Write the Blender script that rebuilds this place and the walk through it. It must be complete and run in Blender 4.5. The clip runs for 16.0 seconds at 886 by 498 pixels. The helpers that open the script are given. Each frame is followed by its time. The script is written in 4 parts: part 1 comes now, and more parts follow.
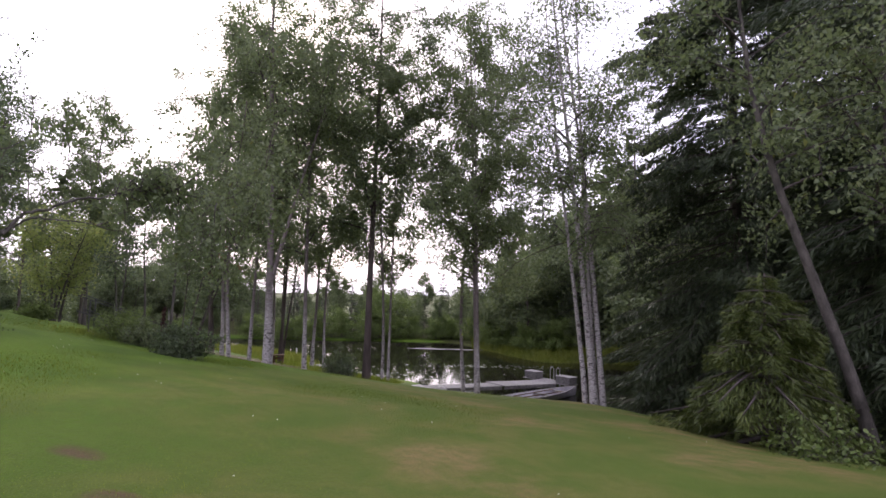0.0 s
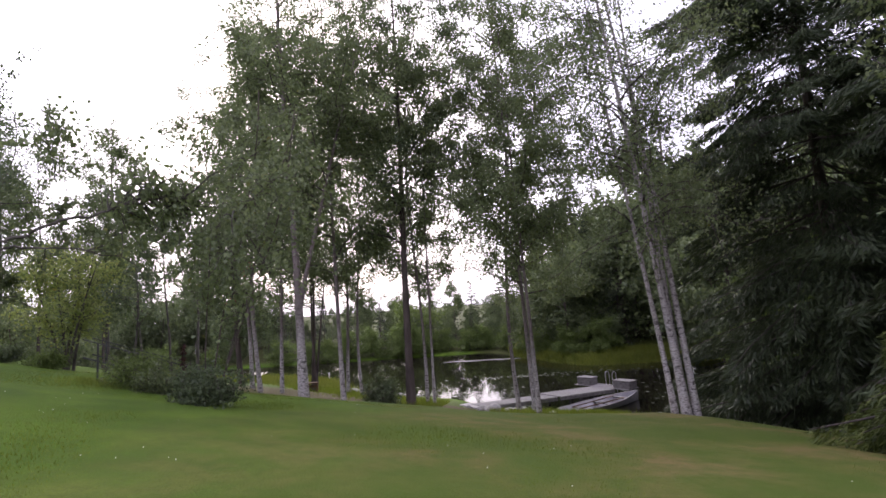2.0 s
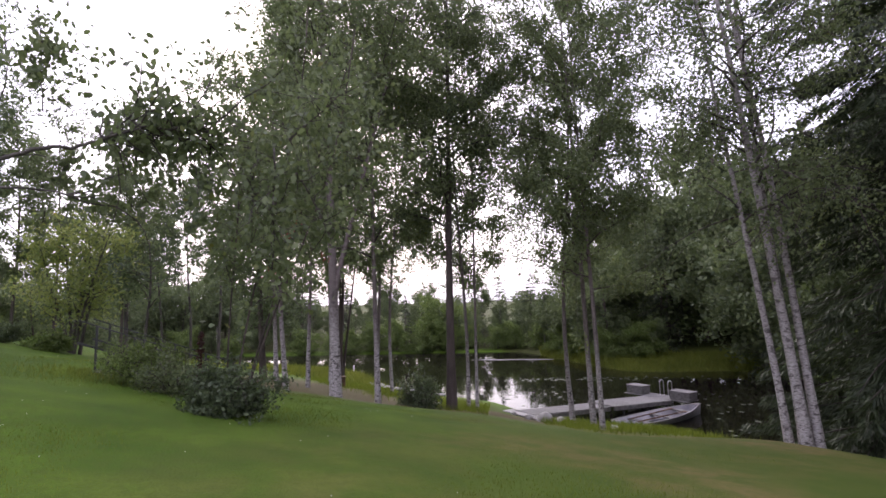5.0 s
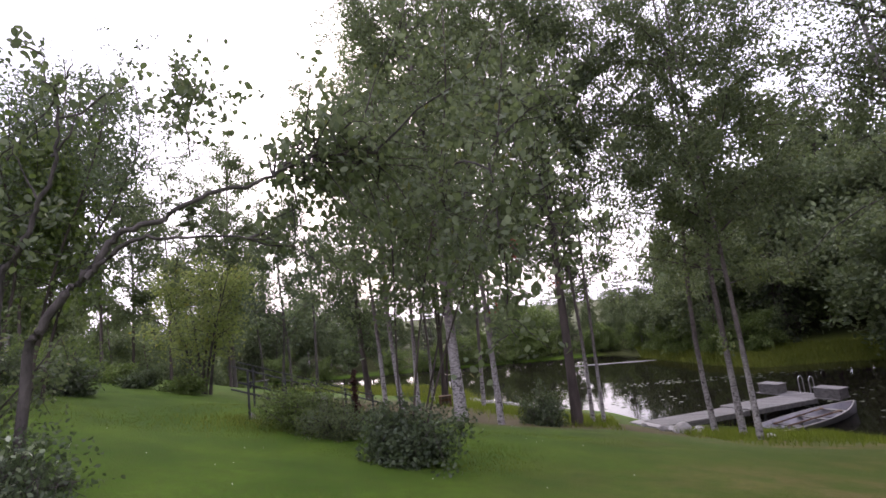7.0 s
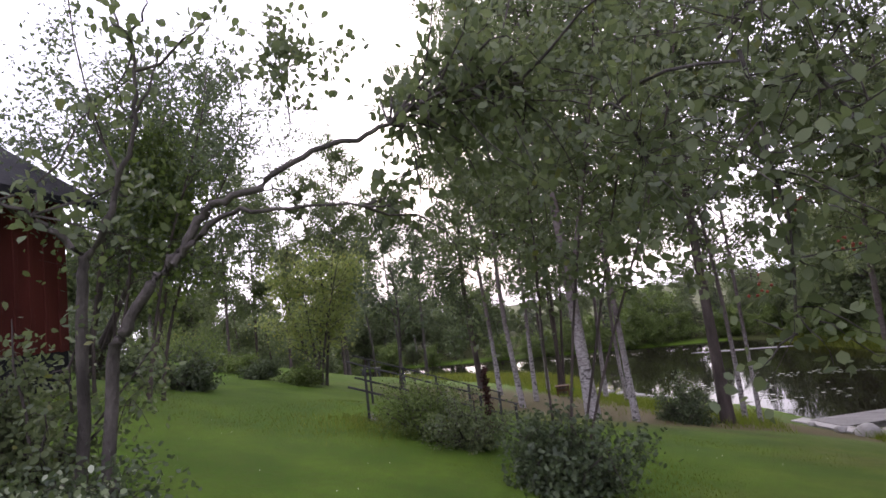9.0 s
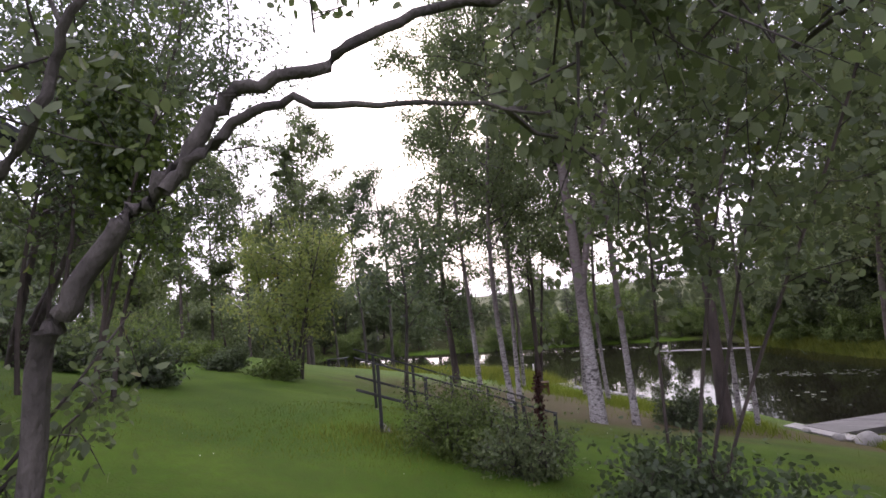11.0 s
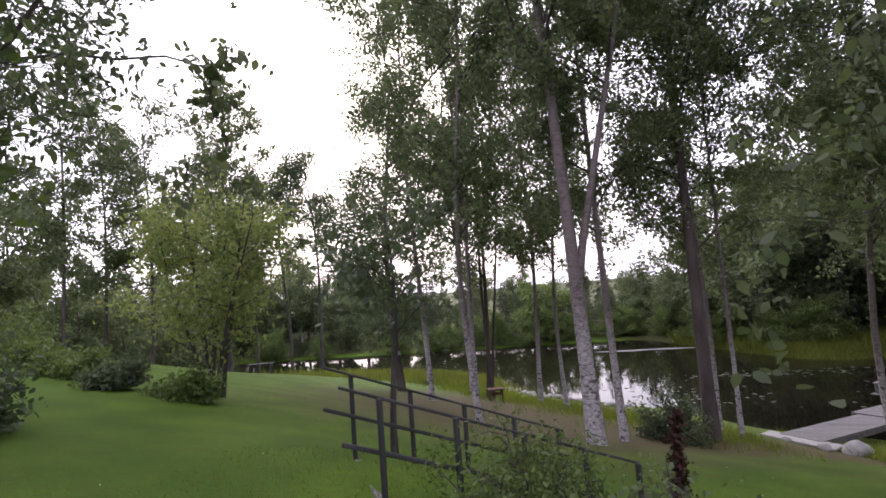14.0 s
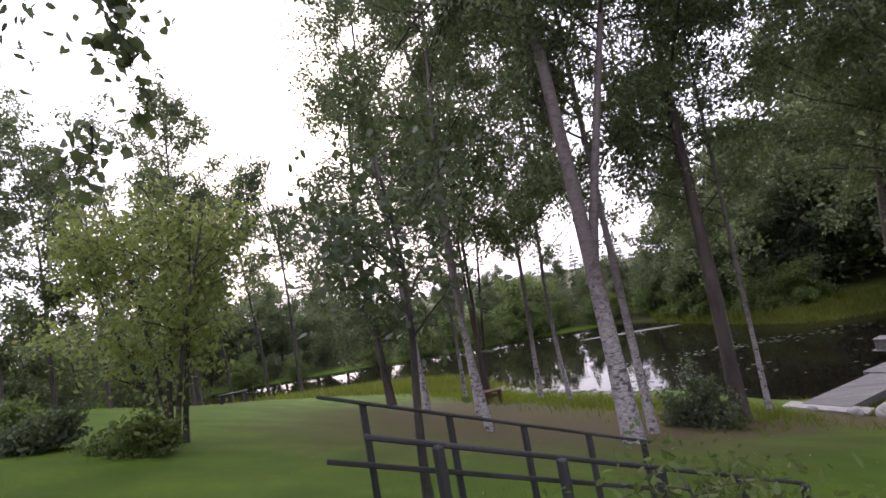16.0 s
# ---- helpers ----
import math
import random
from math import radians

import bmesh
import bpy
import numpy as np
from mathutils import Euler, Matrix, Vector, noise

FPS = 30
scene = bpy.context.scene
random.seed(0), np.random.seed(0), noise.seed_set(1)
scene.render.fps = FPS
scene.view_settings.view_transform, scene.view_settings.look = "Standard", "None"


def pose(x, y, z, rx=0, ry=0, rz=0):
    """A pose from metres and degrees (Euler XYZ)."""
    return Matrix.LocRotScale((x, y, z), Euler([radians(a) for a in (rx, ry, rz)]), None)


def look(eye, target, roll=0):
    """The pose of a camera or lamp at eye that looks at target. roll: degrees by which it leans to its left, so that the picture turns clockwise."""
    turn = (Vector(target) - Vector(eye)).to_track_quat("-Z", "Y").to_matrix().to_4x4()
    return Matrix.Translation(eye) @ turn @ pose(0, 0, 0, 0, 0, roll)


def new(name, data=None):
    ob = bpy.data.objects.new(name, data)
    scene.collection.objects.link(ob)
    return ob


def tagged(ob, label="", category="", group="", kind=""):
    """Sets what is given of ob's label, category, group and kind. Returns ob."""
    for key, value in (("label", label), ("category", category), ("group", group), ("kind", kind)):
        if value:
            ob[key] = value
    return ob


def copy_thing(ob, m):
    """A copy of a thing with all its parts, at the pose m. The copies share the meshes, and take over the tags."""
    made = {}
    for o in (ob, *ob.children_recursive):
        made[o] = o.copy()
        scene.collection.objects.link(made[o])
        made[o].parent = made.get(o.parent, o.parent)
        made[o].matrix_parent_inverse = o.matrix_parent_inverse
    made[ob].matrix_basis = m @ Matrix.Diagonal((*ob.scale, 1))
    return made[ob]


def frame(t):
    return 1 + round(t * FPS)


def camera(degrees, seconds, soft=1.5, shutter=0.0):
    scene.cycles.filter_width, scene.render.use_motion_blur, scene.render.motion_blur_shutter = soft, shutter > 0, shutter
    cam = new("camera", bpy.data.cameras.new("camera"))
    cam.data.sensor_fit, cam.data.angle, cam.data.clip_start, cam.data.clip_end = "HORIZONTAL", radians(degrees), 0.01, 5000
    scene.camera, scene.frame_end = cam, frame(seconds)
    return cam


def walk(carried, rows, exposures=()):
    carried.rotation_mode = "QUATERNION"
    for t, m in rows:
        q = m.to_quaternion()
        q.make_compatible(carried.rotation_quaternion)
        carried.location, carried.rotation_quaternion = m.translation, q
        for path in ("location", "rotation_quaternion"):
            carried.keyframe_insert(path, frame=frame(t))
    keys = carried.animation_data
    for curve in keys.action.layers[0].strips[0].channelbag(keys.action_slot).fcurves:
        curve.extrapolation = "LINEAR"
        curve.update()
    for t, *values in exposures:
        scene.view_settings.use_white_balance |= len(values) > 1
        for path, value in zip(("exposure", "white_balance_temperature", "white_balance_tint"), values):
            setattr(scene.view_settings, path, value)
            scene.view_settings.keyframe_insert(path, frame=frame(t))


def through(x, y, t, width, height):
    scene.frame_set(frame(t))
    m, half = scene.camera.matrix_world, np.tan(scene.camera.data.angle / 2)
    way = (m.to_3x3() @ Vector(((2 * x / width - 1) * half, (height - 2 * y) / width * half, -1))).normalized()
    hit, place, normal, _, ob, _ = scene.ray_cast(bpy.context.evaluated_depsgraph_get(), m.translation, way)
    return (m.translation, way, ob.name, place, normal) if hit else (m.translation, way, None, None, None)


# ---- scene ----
cam = camera(82.1, 16.0, soft=1.6)
# seconds, x, y, z, pitch, roll, yaw
ROWS = [
    (0, -0.004, 0.004, 1.408, 4.98, -1.06, 1.19),
    (0.5, -0.260, 0.509, 1.428, 4.80, 1.64, 5.48),
    (1, -0.505, 1.003, 1.433, 5.87, 1.24, 5.24),
    (1.5, -0.742, 1.500, 1.421, 6.48, 0.47, -0.81),
    (2, -0.949, 1.990, 1.398, 6.21, 4.00, 3.62),
    (2.5, -1.146, 2.470, 1.368, 5.66, 1.25, 4.57),
    (3, -1.337, 2.936, 1.339, 5.57, 0.17, -0.07),
    (3.5, -1.496, 3.342, 1.314, 4.78, 4.35, 4.35),
    (4, -1.642, 3.669, 1.293, 5.02, 1.20, 5.82),
    (6.5, -3.301, 4.671, 1.581, 6.81, 3.51, 6.82),
    (7, -3.627, 4.753, 1.631, 7.30, 6.44, 13.59),
    (7.5, -3.866, 4.989, 1.671, 6.43, 5.40, 15.38),
    (8, -4.054, 5.248, 1.704, 5.16, 4.47, 17.41),
    (8.5, -4.221, 5.600, 1.706, 6.54, 9.57, 24.72),
    (9, -4.451, 5.827, 1.715, 7.03, 7.57, 24.86),
    (9.5, -4.689, 6.037, 1.759, 4.86, 5.73, 24.16),
    (12, -6.643, 7.388, 1.797, 5.69, 5.51, 16.52),
    (12.5, -6.874, 7.730, 1.814, 4.81, 5.05, 15.16),
    (13, -7.082, 8.025, 1.831, 6.29, 10.29, 22.27),
    (13.5, -7.285, 8.380, 1.808, 6.12, 8.35, 18.27),
    (14, -7.534, 8.789, 1.771, 4.62, 4.81, 11.35),
    (14.5, -7.755, 9.151, 1.743, 4.81, 10.16, 14.39),
    (15, -7.938, 9.511, 1.703, 2.36, 7.96, 12.14),
    (15.5, -8.119, 9.862, 1.670, 5.04, 6.94, 3.91),
    (16, -8.286, 10.158, 1.654, 4.68, 10.75, 8.00),
]
walk(cam, [(t, pose(x, y, z, 90 + pitch, roll, yaw)) for t, x, y, z, pitch, roll, yaw in ROWS])

# ---- sky and light: a bright, thinly overcast evening ----
SUN_TURN, SUN_UP = radians(-18), radians(24)
world = bpy.data.worlds.new("sky")
scene.world = world
world.use_nodes = True
wt = world.node_tree
wt.nodes.clear()
sky = wt.nodes.new("ShaderNodeTexSky")
sky.sky_type = 'NISHITA'
sky.sun_disc = False
sky.sun_elevation = SUN_UP
sky.sun_rotation = SUN_TURN
sky.dust_density = 4.0
cloud = wt.nodes.new("ShaderNodeMixRGB")
cloud.inputs[0].default_value = 0.8
cloud.inputs[2].default_value = (10.2, 9.5, 12.2, 1)
bg = wt.nodes.new("ShaderNodeBackground")
bg.inputs[1].default_value = 0.13
out = wt.nodes.new("ShaderNodeOutputWorld")
wt.links.new(sky.outputs[0], cloud.inputs[1])
wt.links.new(cloud.outputs[0], bg.inputs[0])
wt.links.new(bg.outputs[0], out.inputs[0])
sun = new("sun", bpy.data.lights.new("sun", 'SUN'))
sun.data.energy = 0.6
sun.data.angle = radians(25)
sun.data.color = (1.0, 0.95, 0.88)
sun.matrix_world = look((-6, 30, 14), (0, 0, 0))
scene.view_settings.exposure = 0.84


# ---- materials ----
def material(name, rough=0.8, metal=0.0, spec=0.3):
    m = bpy.data.materials.new(name)
    m.use_nodes = True
    nt = m.node_tree
    b = nt.nodes["Principled BSDF"]
    b.inputs["Roughness"].default_value = rough
    b.inputs["Metallic"].default_value = metal
    b.inputs["Specular IOR Level"].default_value = spec
    return m, nt, b


def noise_node(nt, scale, detail=4.0, stretch=None, space="Object", distort=0.0):
    co = nt.nodes.new("ShaderNodeTexCoord")
    n = nt.nodes.new("ShaderNodeTexNoise")
    n.inputs["Scale"].default_value = scale
    n.inputs["Detail"].default_value = detail
    n.inputs["Distortion"].default_value = distort
    src = co.outputs[space]
    if stretch:
        mp = nt.nodes.new("ShaderNodeMapping")
        mp.inputs["Scale"].default_value = stretch
        nt.links.new(src, mp.inputs[0])
        src = mp.outputs[0]
    nt.links.new(src, n.inputs["Vector"])
    return n.outputs["Fac"]


def ramp(nt, fac, stops):
    r = nt.nodes.new("ShaderNodeValToRGB")
    els = r.color_ramp.elements
    while len(els) < len(stops):
        els.new(0.5)
    for e, (p, c) in zip(els, stops):
        e.position = p
        e.color = (*c, 1)
    nt.links.new(fac, r.inputs[0])
    return r.outputs[0]


def mix(nt, fac, a, b, kind='MIX'):
    m = nt.nodes.new("ShaderNodeMixRGB")
    m.blend_type = kind
    for i, v in enumerate((fac, a, b)):
        if isinstance(v, (int, float)):
            m.inputs[i].default_value = v
        elif isinstance(v, tuple):
            m.inputs[i].default_value = (*v, 1)
        else:
            nt.links.new(v, m.inputs[i])
    return m.outputs[0]


def bump(nt, b, fac, strength=0.4, dist=0.02):
    n = nt.nodes.new("ShaderNodeBump")
    n.inputs["Strength"].default_value = strength
    n.inputs["Distance"].default_value = dist
    nt.links.new(fac, n.inputs["Height"])
    nt.links.new(n.outputs[0], b.inputs["Normal"])


def maths(nt, op, a, b=0.0, clamp=False):
    m = nt.nodes.new("ShaderNodeMath")
    m.operation = op
    m.use_clamp = clamp
    for i, v in enumerate((a, b)):
        if isinstance(v, (int, float)):
            m.inputs[i].default_value = v
        else:
            nt.links.new(v, m.inputs[i])
    return m.outputs[0]


def grained(name, dark, light, scale=8.0, fine=60.0, rough=0.8, stretch=None, strength=0.4, metal=0.0, spec=0.3):
    """A surface whose colour wanders at a large and a small scale, with a fine relief."""
    m, nt, b = material(name, rough, metal, spec)
    big = noise_node(nt, scale, 5, stretch)
    small = noise_node(nt, fine, 6, stretch)
    col = ramp(nt, big, [(0.3, dark), (0.7, light)])
    col = mix(nt, ramp(nt, small, [(0.3, (0.25,) * 3), (0.7, (0.0,) * 3)]), col, tuple(c * 0.45 for c in dark))
    nt.links.new(col, b.inputs["Base Color"])
    bump(nt, b, small, strength)
    return m


def leaf_material(name, dark, light, through=0.4, gloss=0.35, odd=None):
    """Thin leaves: light comes through, and every leaf has a tint of its own."""
    m, nt, b = material(name, 0.45, 0.0, gloss)
    geo = nt.nodes.new("ShaderNodeNewGeometry")
    stops = [(0.0, dark), (0.75, light)] + ([(0.97, light), (1.0, odd)] if odd else [])
    col = ramp(nt, geo.outputs["Random Per Island"], stops)
    big = noise_node(nt, 0.7, 2)
    col = mix(nt, ramp(nt, big, [(0.35, (0.45,) * 3), (0.65, (0.0,) * 3)]), col, tuple(c * 0.55 for c in dark))
    nt.links.new(col, b.inputs["Base Color"])
    tl = nt.nodes.new("ShaderNodeBsdfTranslucent")
    nt.links.new(mix(nt, 0.35, col, (light[0] * 1.2, light[1] * 1.3, light[2] * 0.6)), tl.inputs["Color"])
    sh = nt.nodes.new("ShaderNodeMixShader")
    sh.inputs[0].default_value = through
    o = nt.nodes["Material Output"]
    nt.links.new(b.outputs[0], sh.inputs[1])
    nt.links.new(tl.outputs[0], sh.inputs[2])
    nt.links.new(sh.outputs[0], o.inputs[0])
    return m


def lawn_material():
    m, nt, b = material("lawn", 0.9, 0.0, 0.15)
    geo = nt.nodes.new("ShaderNodeNewGeometry")
    sep = nt.nodes.new("ShaderNodeSeparateXYZ")
    nt.links.new(geo.outputs["Position"], sep.inputs[0])
    x, y = sep.outputs[0], sep.outputs[1]
    patch = noise_node(nt, 0.35, 4)
    mid = noise_node(nt, 2.2, 5)
    fine = noise_node(nt, 45, 6)
    col = ramp(nt, patch, [(0.40, (0.080, 0.118, 0.017)), (0.5, (0.128, 0.130, 0.032)), (0.59, (0.190, 0.142, 0.056))])
    col = mix(nt, ramp(nt, mid, [(0.42, (0.0,) * 3), (0.62, (0.75,) * 3)]), col, (0.064, 0.108, 0.012))
    # fresh green on the path side of the slope
    left = maths(nt, 'SUBTRACT', maths(nt, 'MULTIPLY', x, -0.22), 0.45)
    left = maths(nt, 'ADD', left, maths(nt, 'MULTIPLY', y, 0.03))
    left = maths(nt, 'MINIMUM', maths(nt, 'MAXIMUM', left, 0.0), 0.95)
    col = mix(nt, left, col, mix(nt, ramp(nt, noise_node(nt, 0.9, 5), [(0.36, (0.0,) * 3), (0.64, (1.0,) * 3)]), (0.050, 0.116, 0.006), (0.098, 0.182, 0.012)))
    # bare brownish earth on the bank under the birches and beside the jetty
    def spot(cx, cy, sx, sy):
        dx = maths(nt, 'MULTIPLY', maths(nt, 'SUBTRACT', x, cx), 1 / sx)
        dy = maths(nt, 'MULTIPLY', maths(nt, 'SUBTRACT', y, cy), 1 / sy)
        d = maths(nt, 'ADD', maths(nt, 'MULTIPLY', dx, dx), maths(nt, 'MULTIPLY', dy, dy))
        d = maths(nt, 'ADD', d, maths(nt, 'MULTIPLY', maths(nt, 'SUBTRACT', mid, 0.5), 1.6))
        return maths(nt, 'SUBTRACT', 1.25, d, True)
    earth = mix(nt, fine, (0.065, 0.040, 0.026), (0.15, 0.092, 0.060))
    for s in ((-8.6, 24.6, 6.4, 8.6), (-5.0, 22.5, 3.2, 2.6), (-1.6, 22.6, 3.4, 1.6), (-0.85, 3.3, 0.28, 0.2), (-2.2, 3.4, 0.2, 0.15), (-2.9, 4.0, 0.22, 0.14)):
        col = mix(nt, maths(nt, 'MULTIPLY', spot(*s), 0.95), col, earth)
    # rank yellow-green grass on the low spit and the far bank
    rank = mix(nt, mid, (0.12, 0.16, 0.02), (0.22, 0.24, 0.03))
    col = mix(nt, spot(-14.0, 40.0, 6.5, 3.6), col, rank)
    far = maths(nt, 'MULTIPLY', maths(nt, 'SUBTRACT', y, 38.5), 0.4, True)
    far = maths(nt, 'MULTIPLY', far, maths(nt, 'MULTIPLY', maths(nt, 'ADD', x, 2.0), 0.5, True))
    col = mix(nt, far, col, mix(nt, mid, (0.12, 0.16, 0.03), (0.23, 0.26, 0.05)))
    # darker olive-brown ground from the far wood's edge backwards
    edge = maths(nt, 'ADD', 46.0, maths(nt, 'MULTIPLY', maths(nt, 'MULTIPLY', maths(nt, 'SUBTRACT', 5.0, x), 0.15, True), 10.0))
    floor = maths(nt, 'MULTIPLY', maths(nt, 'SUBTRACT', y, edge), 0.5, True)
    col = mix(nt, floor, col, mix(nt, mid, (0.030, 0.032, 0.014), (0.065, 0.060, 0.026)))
    # thatch of dead blades between the living ones
    col = mix(nt, 0.05, col, (0.070, 0.058, 0.036))
    tuft = noise_node(nt, 9.0, 4)
    col = mix(nt, ramp(nt, tuft, [(0.35, (0.45,) * 3), (0.62, (0.0,) * 3)]), col, (0.075, 0.105, 0.015))
    col = mix(nt, ramp(nt, fine, [(0.35, (0.35,) * 3), (0.65, (0.0,) * 3)]), col, (0.05, 0.07, 0.015))
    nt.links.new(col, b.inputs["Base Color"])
    bump(nt, b, fine, 0.8, 0.03)
    return m


def water_material():
    m, nt, b = material("pond_water", 0.03, 0.0, 0.5)
    b.inputs["Base Color"].default_value = (0.010, 0.009, 0.006, 1)
    b.inputs["IOR"].default_value = 1.33
    w1 = noise_node(nt, 0.8, 3, (1, 2.2, 1))
    bump(nt, b, w1, 0.05, 0.05)
    return m


def birch_bark(name, brown, marks):
    """White bark with black marks; brown is mixed in higher up the trunk."""
    m, nt, b = material(name, 0.75, 0.0, 0.2)
    streak = noise_node(nt, 8.0, 5, (1.9, 1.9, 5.0), distort=0.8)
    spot = noise_node(nt, 5.0, 6, (1.3, 1.3, 2.2), distort=0.5)
    fine = noise_node(nt, 50, 4)
    col = ramp(nt, streak, [(0.30, (0.08, 0.07, 0.07)), (0.38, (0.24, 0.22, 0.215)), (0.54, (0.40, 0.375, 0.365)), (0.8, (0.55, 0.52, 0.51))])
    col = mix(nt, ramp(nt, spot, [(marks - 0.06, (0.9,) * 3), (marks + 0.05, (0.0,) * 3)]), col, (0.06, 0.052, 0.05))
    sep = nt.nodes.new("ShaderNodeSeparateXYZ")
    nt.links.new(nt.nodes.new("ShaderNodeTexCoord").outputs["Object"], sep.inputs[0])
    high = maths(nt, 'MULTIPLY', maths(nt, 'SUBTRACT', maths(nt, 'ADD', sep.outputs[2], maths(nt, 'MULTIPLY', spot, 5.0)), 3.9), 0.6, True)
    col = mix(nt, maths(nt, 'MULTIPLY', high, brown), col, (0.105, 0.082, 0.076))
    nt.links.new(col, b.inputs["Base Color"])
    bump(nt, b, fine, 0.5, 0.01)
    return m


def planks_red():
    m, nt, b = material("red_boards", 0.85, 0.0, 0.2)
    n = noise_node(nt, 3, 5, (1, 1, 0.2))
    col = ramp(nt, n, [(0.3, (0.055, 0.013, 0.010)), (0.7, (0.10, 0.024, 0.018))])
    nt.links.new(col, b.inputs["Base Color"])
    bump(nt, b, noise_node(nt, 40, 4, (1, 1, 0.1)), 0.3, 0.01)
    return m


LAWN = lawn_material()
WATER = water_material()
BIRCH = birch_bark("birch_bark", 0.85, 0.43)
BIRCH_WHITE = birch_bark("white_birch_bark", 0.4, 0.42)
BARK = grained("dark_bark", (0.050, 0.040, 0.036), (0.125, 0.100, 0.090), 4, 40, 0.9, (1, 1, 0.25), 0.8)
GREYBARK = grained("grey_bark", (0.040, 0.035, 0.031), (0.125, 0.11, 0.098), 7, 45, 0.9, (1, 1, 0.5), 1.0)
TWIG = grained("twig_bark", (0.045, 0.038, 0.036), (0.11, 0.09, 0.085), 6, 60, 0.9)
LEAF = leaf_material("birch_leaf", (0.090, 0.116, 0.066), (0.190, 0.228, 0.112), 0.45, 0.3, (0.16, 0.15, 0.03))
LEAF_DARK = leaf_material("dark_leaf", (0.060, 0.084, 0.050), (0.122, 0.158, 0.078), 0.40, 0.4)
LEAF_FRESH = leaf_material("fresh_leaf", (0.085, 0.130, 0.036), (0.185, 0.24, 0.075), 0.4, 0.3)
LEAF_YELLOW = leaf_material("rowan_leaf", (0.155, 0.21, 0.075), (0.31, 0.35, 0.12), 0.5, 0.3, (0.34, 0.24, 0.05))
LEAF_GREY = leaf_material("far_leaf", (0.085, 0.112, 0.064), (0.180, 0.218, 0.104), 0.40, 0.25)
LEAF_PALE = leaf_material("pale_leaf", (0.12, 0.17, 0.06), (0.42, 0.46, 0.33), 0.25, 0.4)
LEAF_RED = leaf_material("dry_leaf", (0.038, 0.017, 0.015), (0.085, 0.036, 0.030), 0.2, 0.2)
NEEDLE = leaf_material("needles", (0.034, 0.048, 0.028), (0.080, 0.105, 0.052), 0.18, 0.25)
NEEDLE_FRESH = leaf_material("fresh_needles", (0.045, 0.066, 0.015), (0.105, 0.130, 0.030), 0.12, 0.25)
BLADE = leaf_material("grass_blade", (0.095, 0.14, 0.016), (0.18, 0.215, 0.04), 0.5, 0.2)
REED = leaf_material("rank_grass", (0.10, 0.14, 0.025), (0.23, 0.25, 0.05), 0.35, 0.2)
PAD = leaf_material("lily_pad", (0.06, 0.08, 0.04), (0.12, 0.14, 0.08), 0.05, 0.4)
GREYWOOD = grained("weathered_wood", (0.13, 0.125, 0.12), (0.26, 0.245, 0.24), 3, 30, 0.8, (0.3, 3, 3), 0.4)
DARKWOOD = grained("dark_wood", (0.030, 0.030, 0.030), (0.075, 0.075, 0.075), 3, 40, 0.8, (1, 1, 0.2), 0.5)
STUMPWOOD = grained("brown_wood", (0.06, 0.035, 0.02), (0.16, 0.09, 0.05), 4, 40, 0.85, None, 0.5)
METAL = grained("galvanised_tube", (0.45, 0.45, 0.46), (0.6, 0.6, 0.62), 10, 60, 0.35, None, 0.05, 0.9)
ALU = grained("dull_boat_paint", (0.34, 0.33, 0.36), (0.50, 0.48, 0.52), 3, 50, 0.5, None, 0.1)
STONE = grained("pale_stone", (0.30, 0.29, 0.27), (0.50, 0.48, 0.46), 4, 30, 0.85, None, 0.5)
WHITE = grained("chalky_white", (0.66, 0.65, 0.62), (0.78, 0.77, 0.75), 5, 40, 0.7, None, 0.1)
CONCRETE = grained("grey_concrete", (0.34, 0.32, 0.31), (0.48, 0.46, 0.44), 4, 50, 0.9, None, 0.4)
REDBOARD = planks_red()
ROOF = grained("black_roofing", (0.010, 0.010, 0.012), (0.022, 0.022, 0.025), 3, 40, 0.95, None, 0.4)
BERRY = grained("red_berry", (0.20, 0.035, 0.02), (0.30, 0.07, 0.04), 20, 80, 0.35, None, 0.05)


# ---- mesh helpers ----
def finish(name, me, mat, parent=None, label="", smooth=False):
    me.materials.append(mat)
    if smooth:
        me.polygons.foreach_set("use_smooth", [True] * len(me.polygons))
    ob = new(name, me)
    if parent:
        ob.parent = parent
    if label:
        ob["label"] = label
    return ob


def part(name, bm, mat, parent=None, label="", smooth=False):
    me = bpy.data.meshes.new(name)
    bm.to_mesh(me)
    bm.free()
    return finish(name, me, mat, parent, label, smooth)


def thing(name, place, label, category, group="", turn=0.0):
    ob = new(name)
    ob.matrix_basis = pose(*place, 0, 0, turn)
    ob.empty_display_size = 0.2
    return tagged(ob, label, category, group)


def box(bm, size, at, turn=None, bevel=0.008):
    r = bmesh.ops.create_cube(bm, size=1)
    m = Matrix.Translation(at) @ (turn.to_4x4() if turn else Matrix.Identity(4)) @ Matrix.Diagonal((*size, 1))
    bmesh.ops.transform(bm, matrix=m, verts=r["verts"])
    if bevel:
        edges = list({e for v in r["verts"] for e in v.link_edges})
        bmesh.ops.bevel(bm, geom=edges, offset=bevel, segments=1, affect='EDGES')


def beam(bm, a, b, w, h, bevel=0.006):
    a, b = Vector(a), Vector(b)
    d = b - a
    q = d.to_track_quat('X', 'Z').to_matrix()
    box(bm, (d.length, w, h), (a + b) / 2, q, bevel)


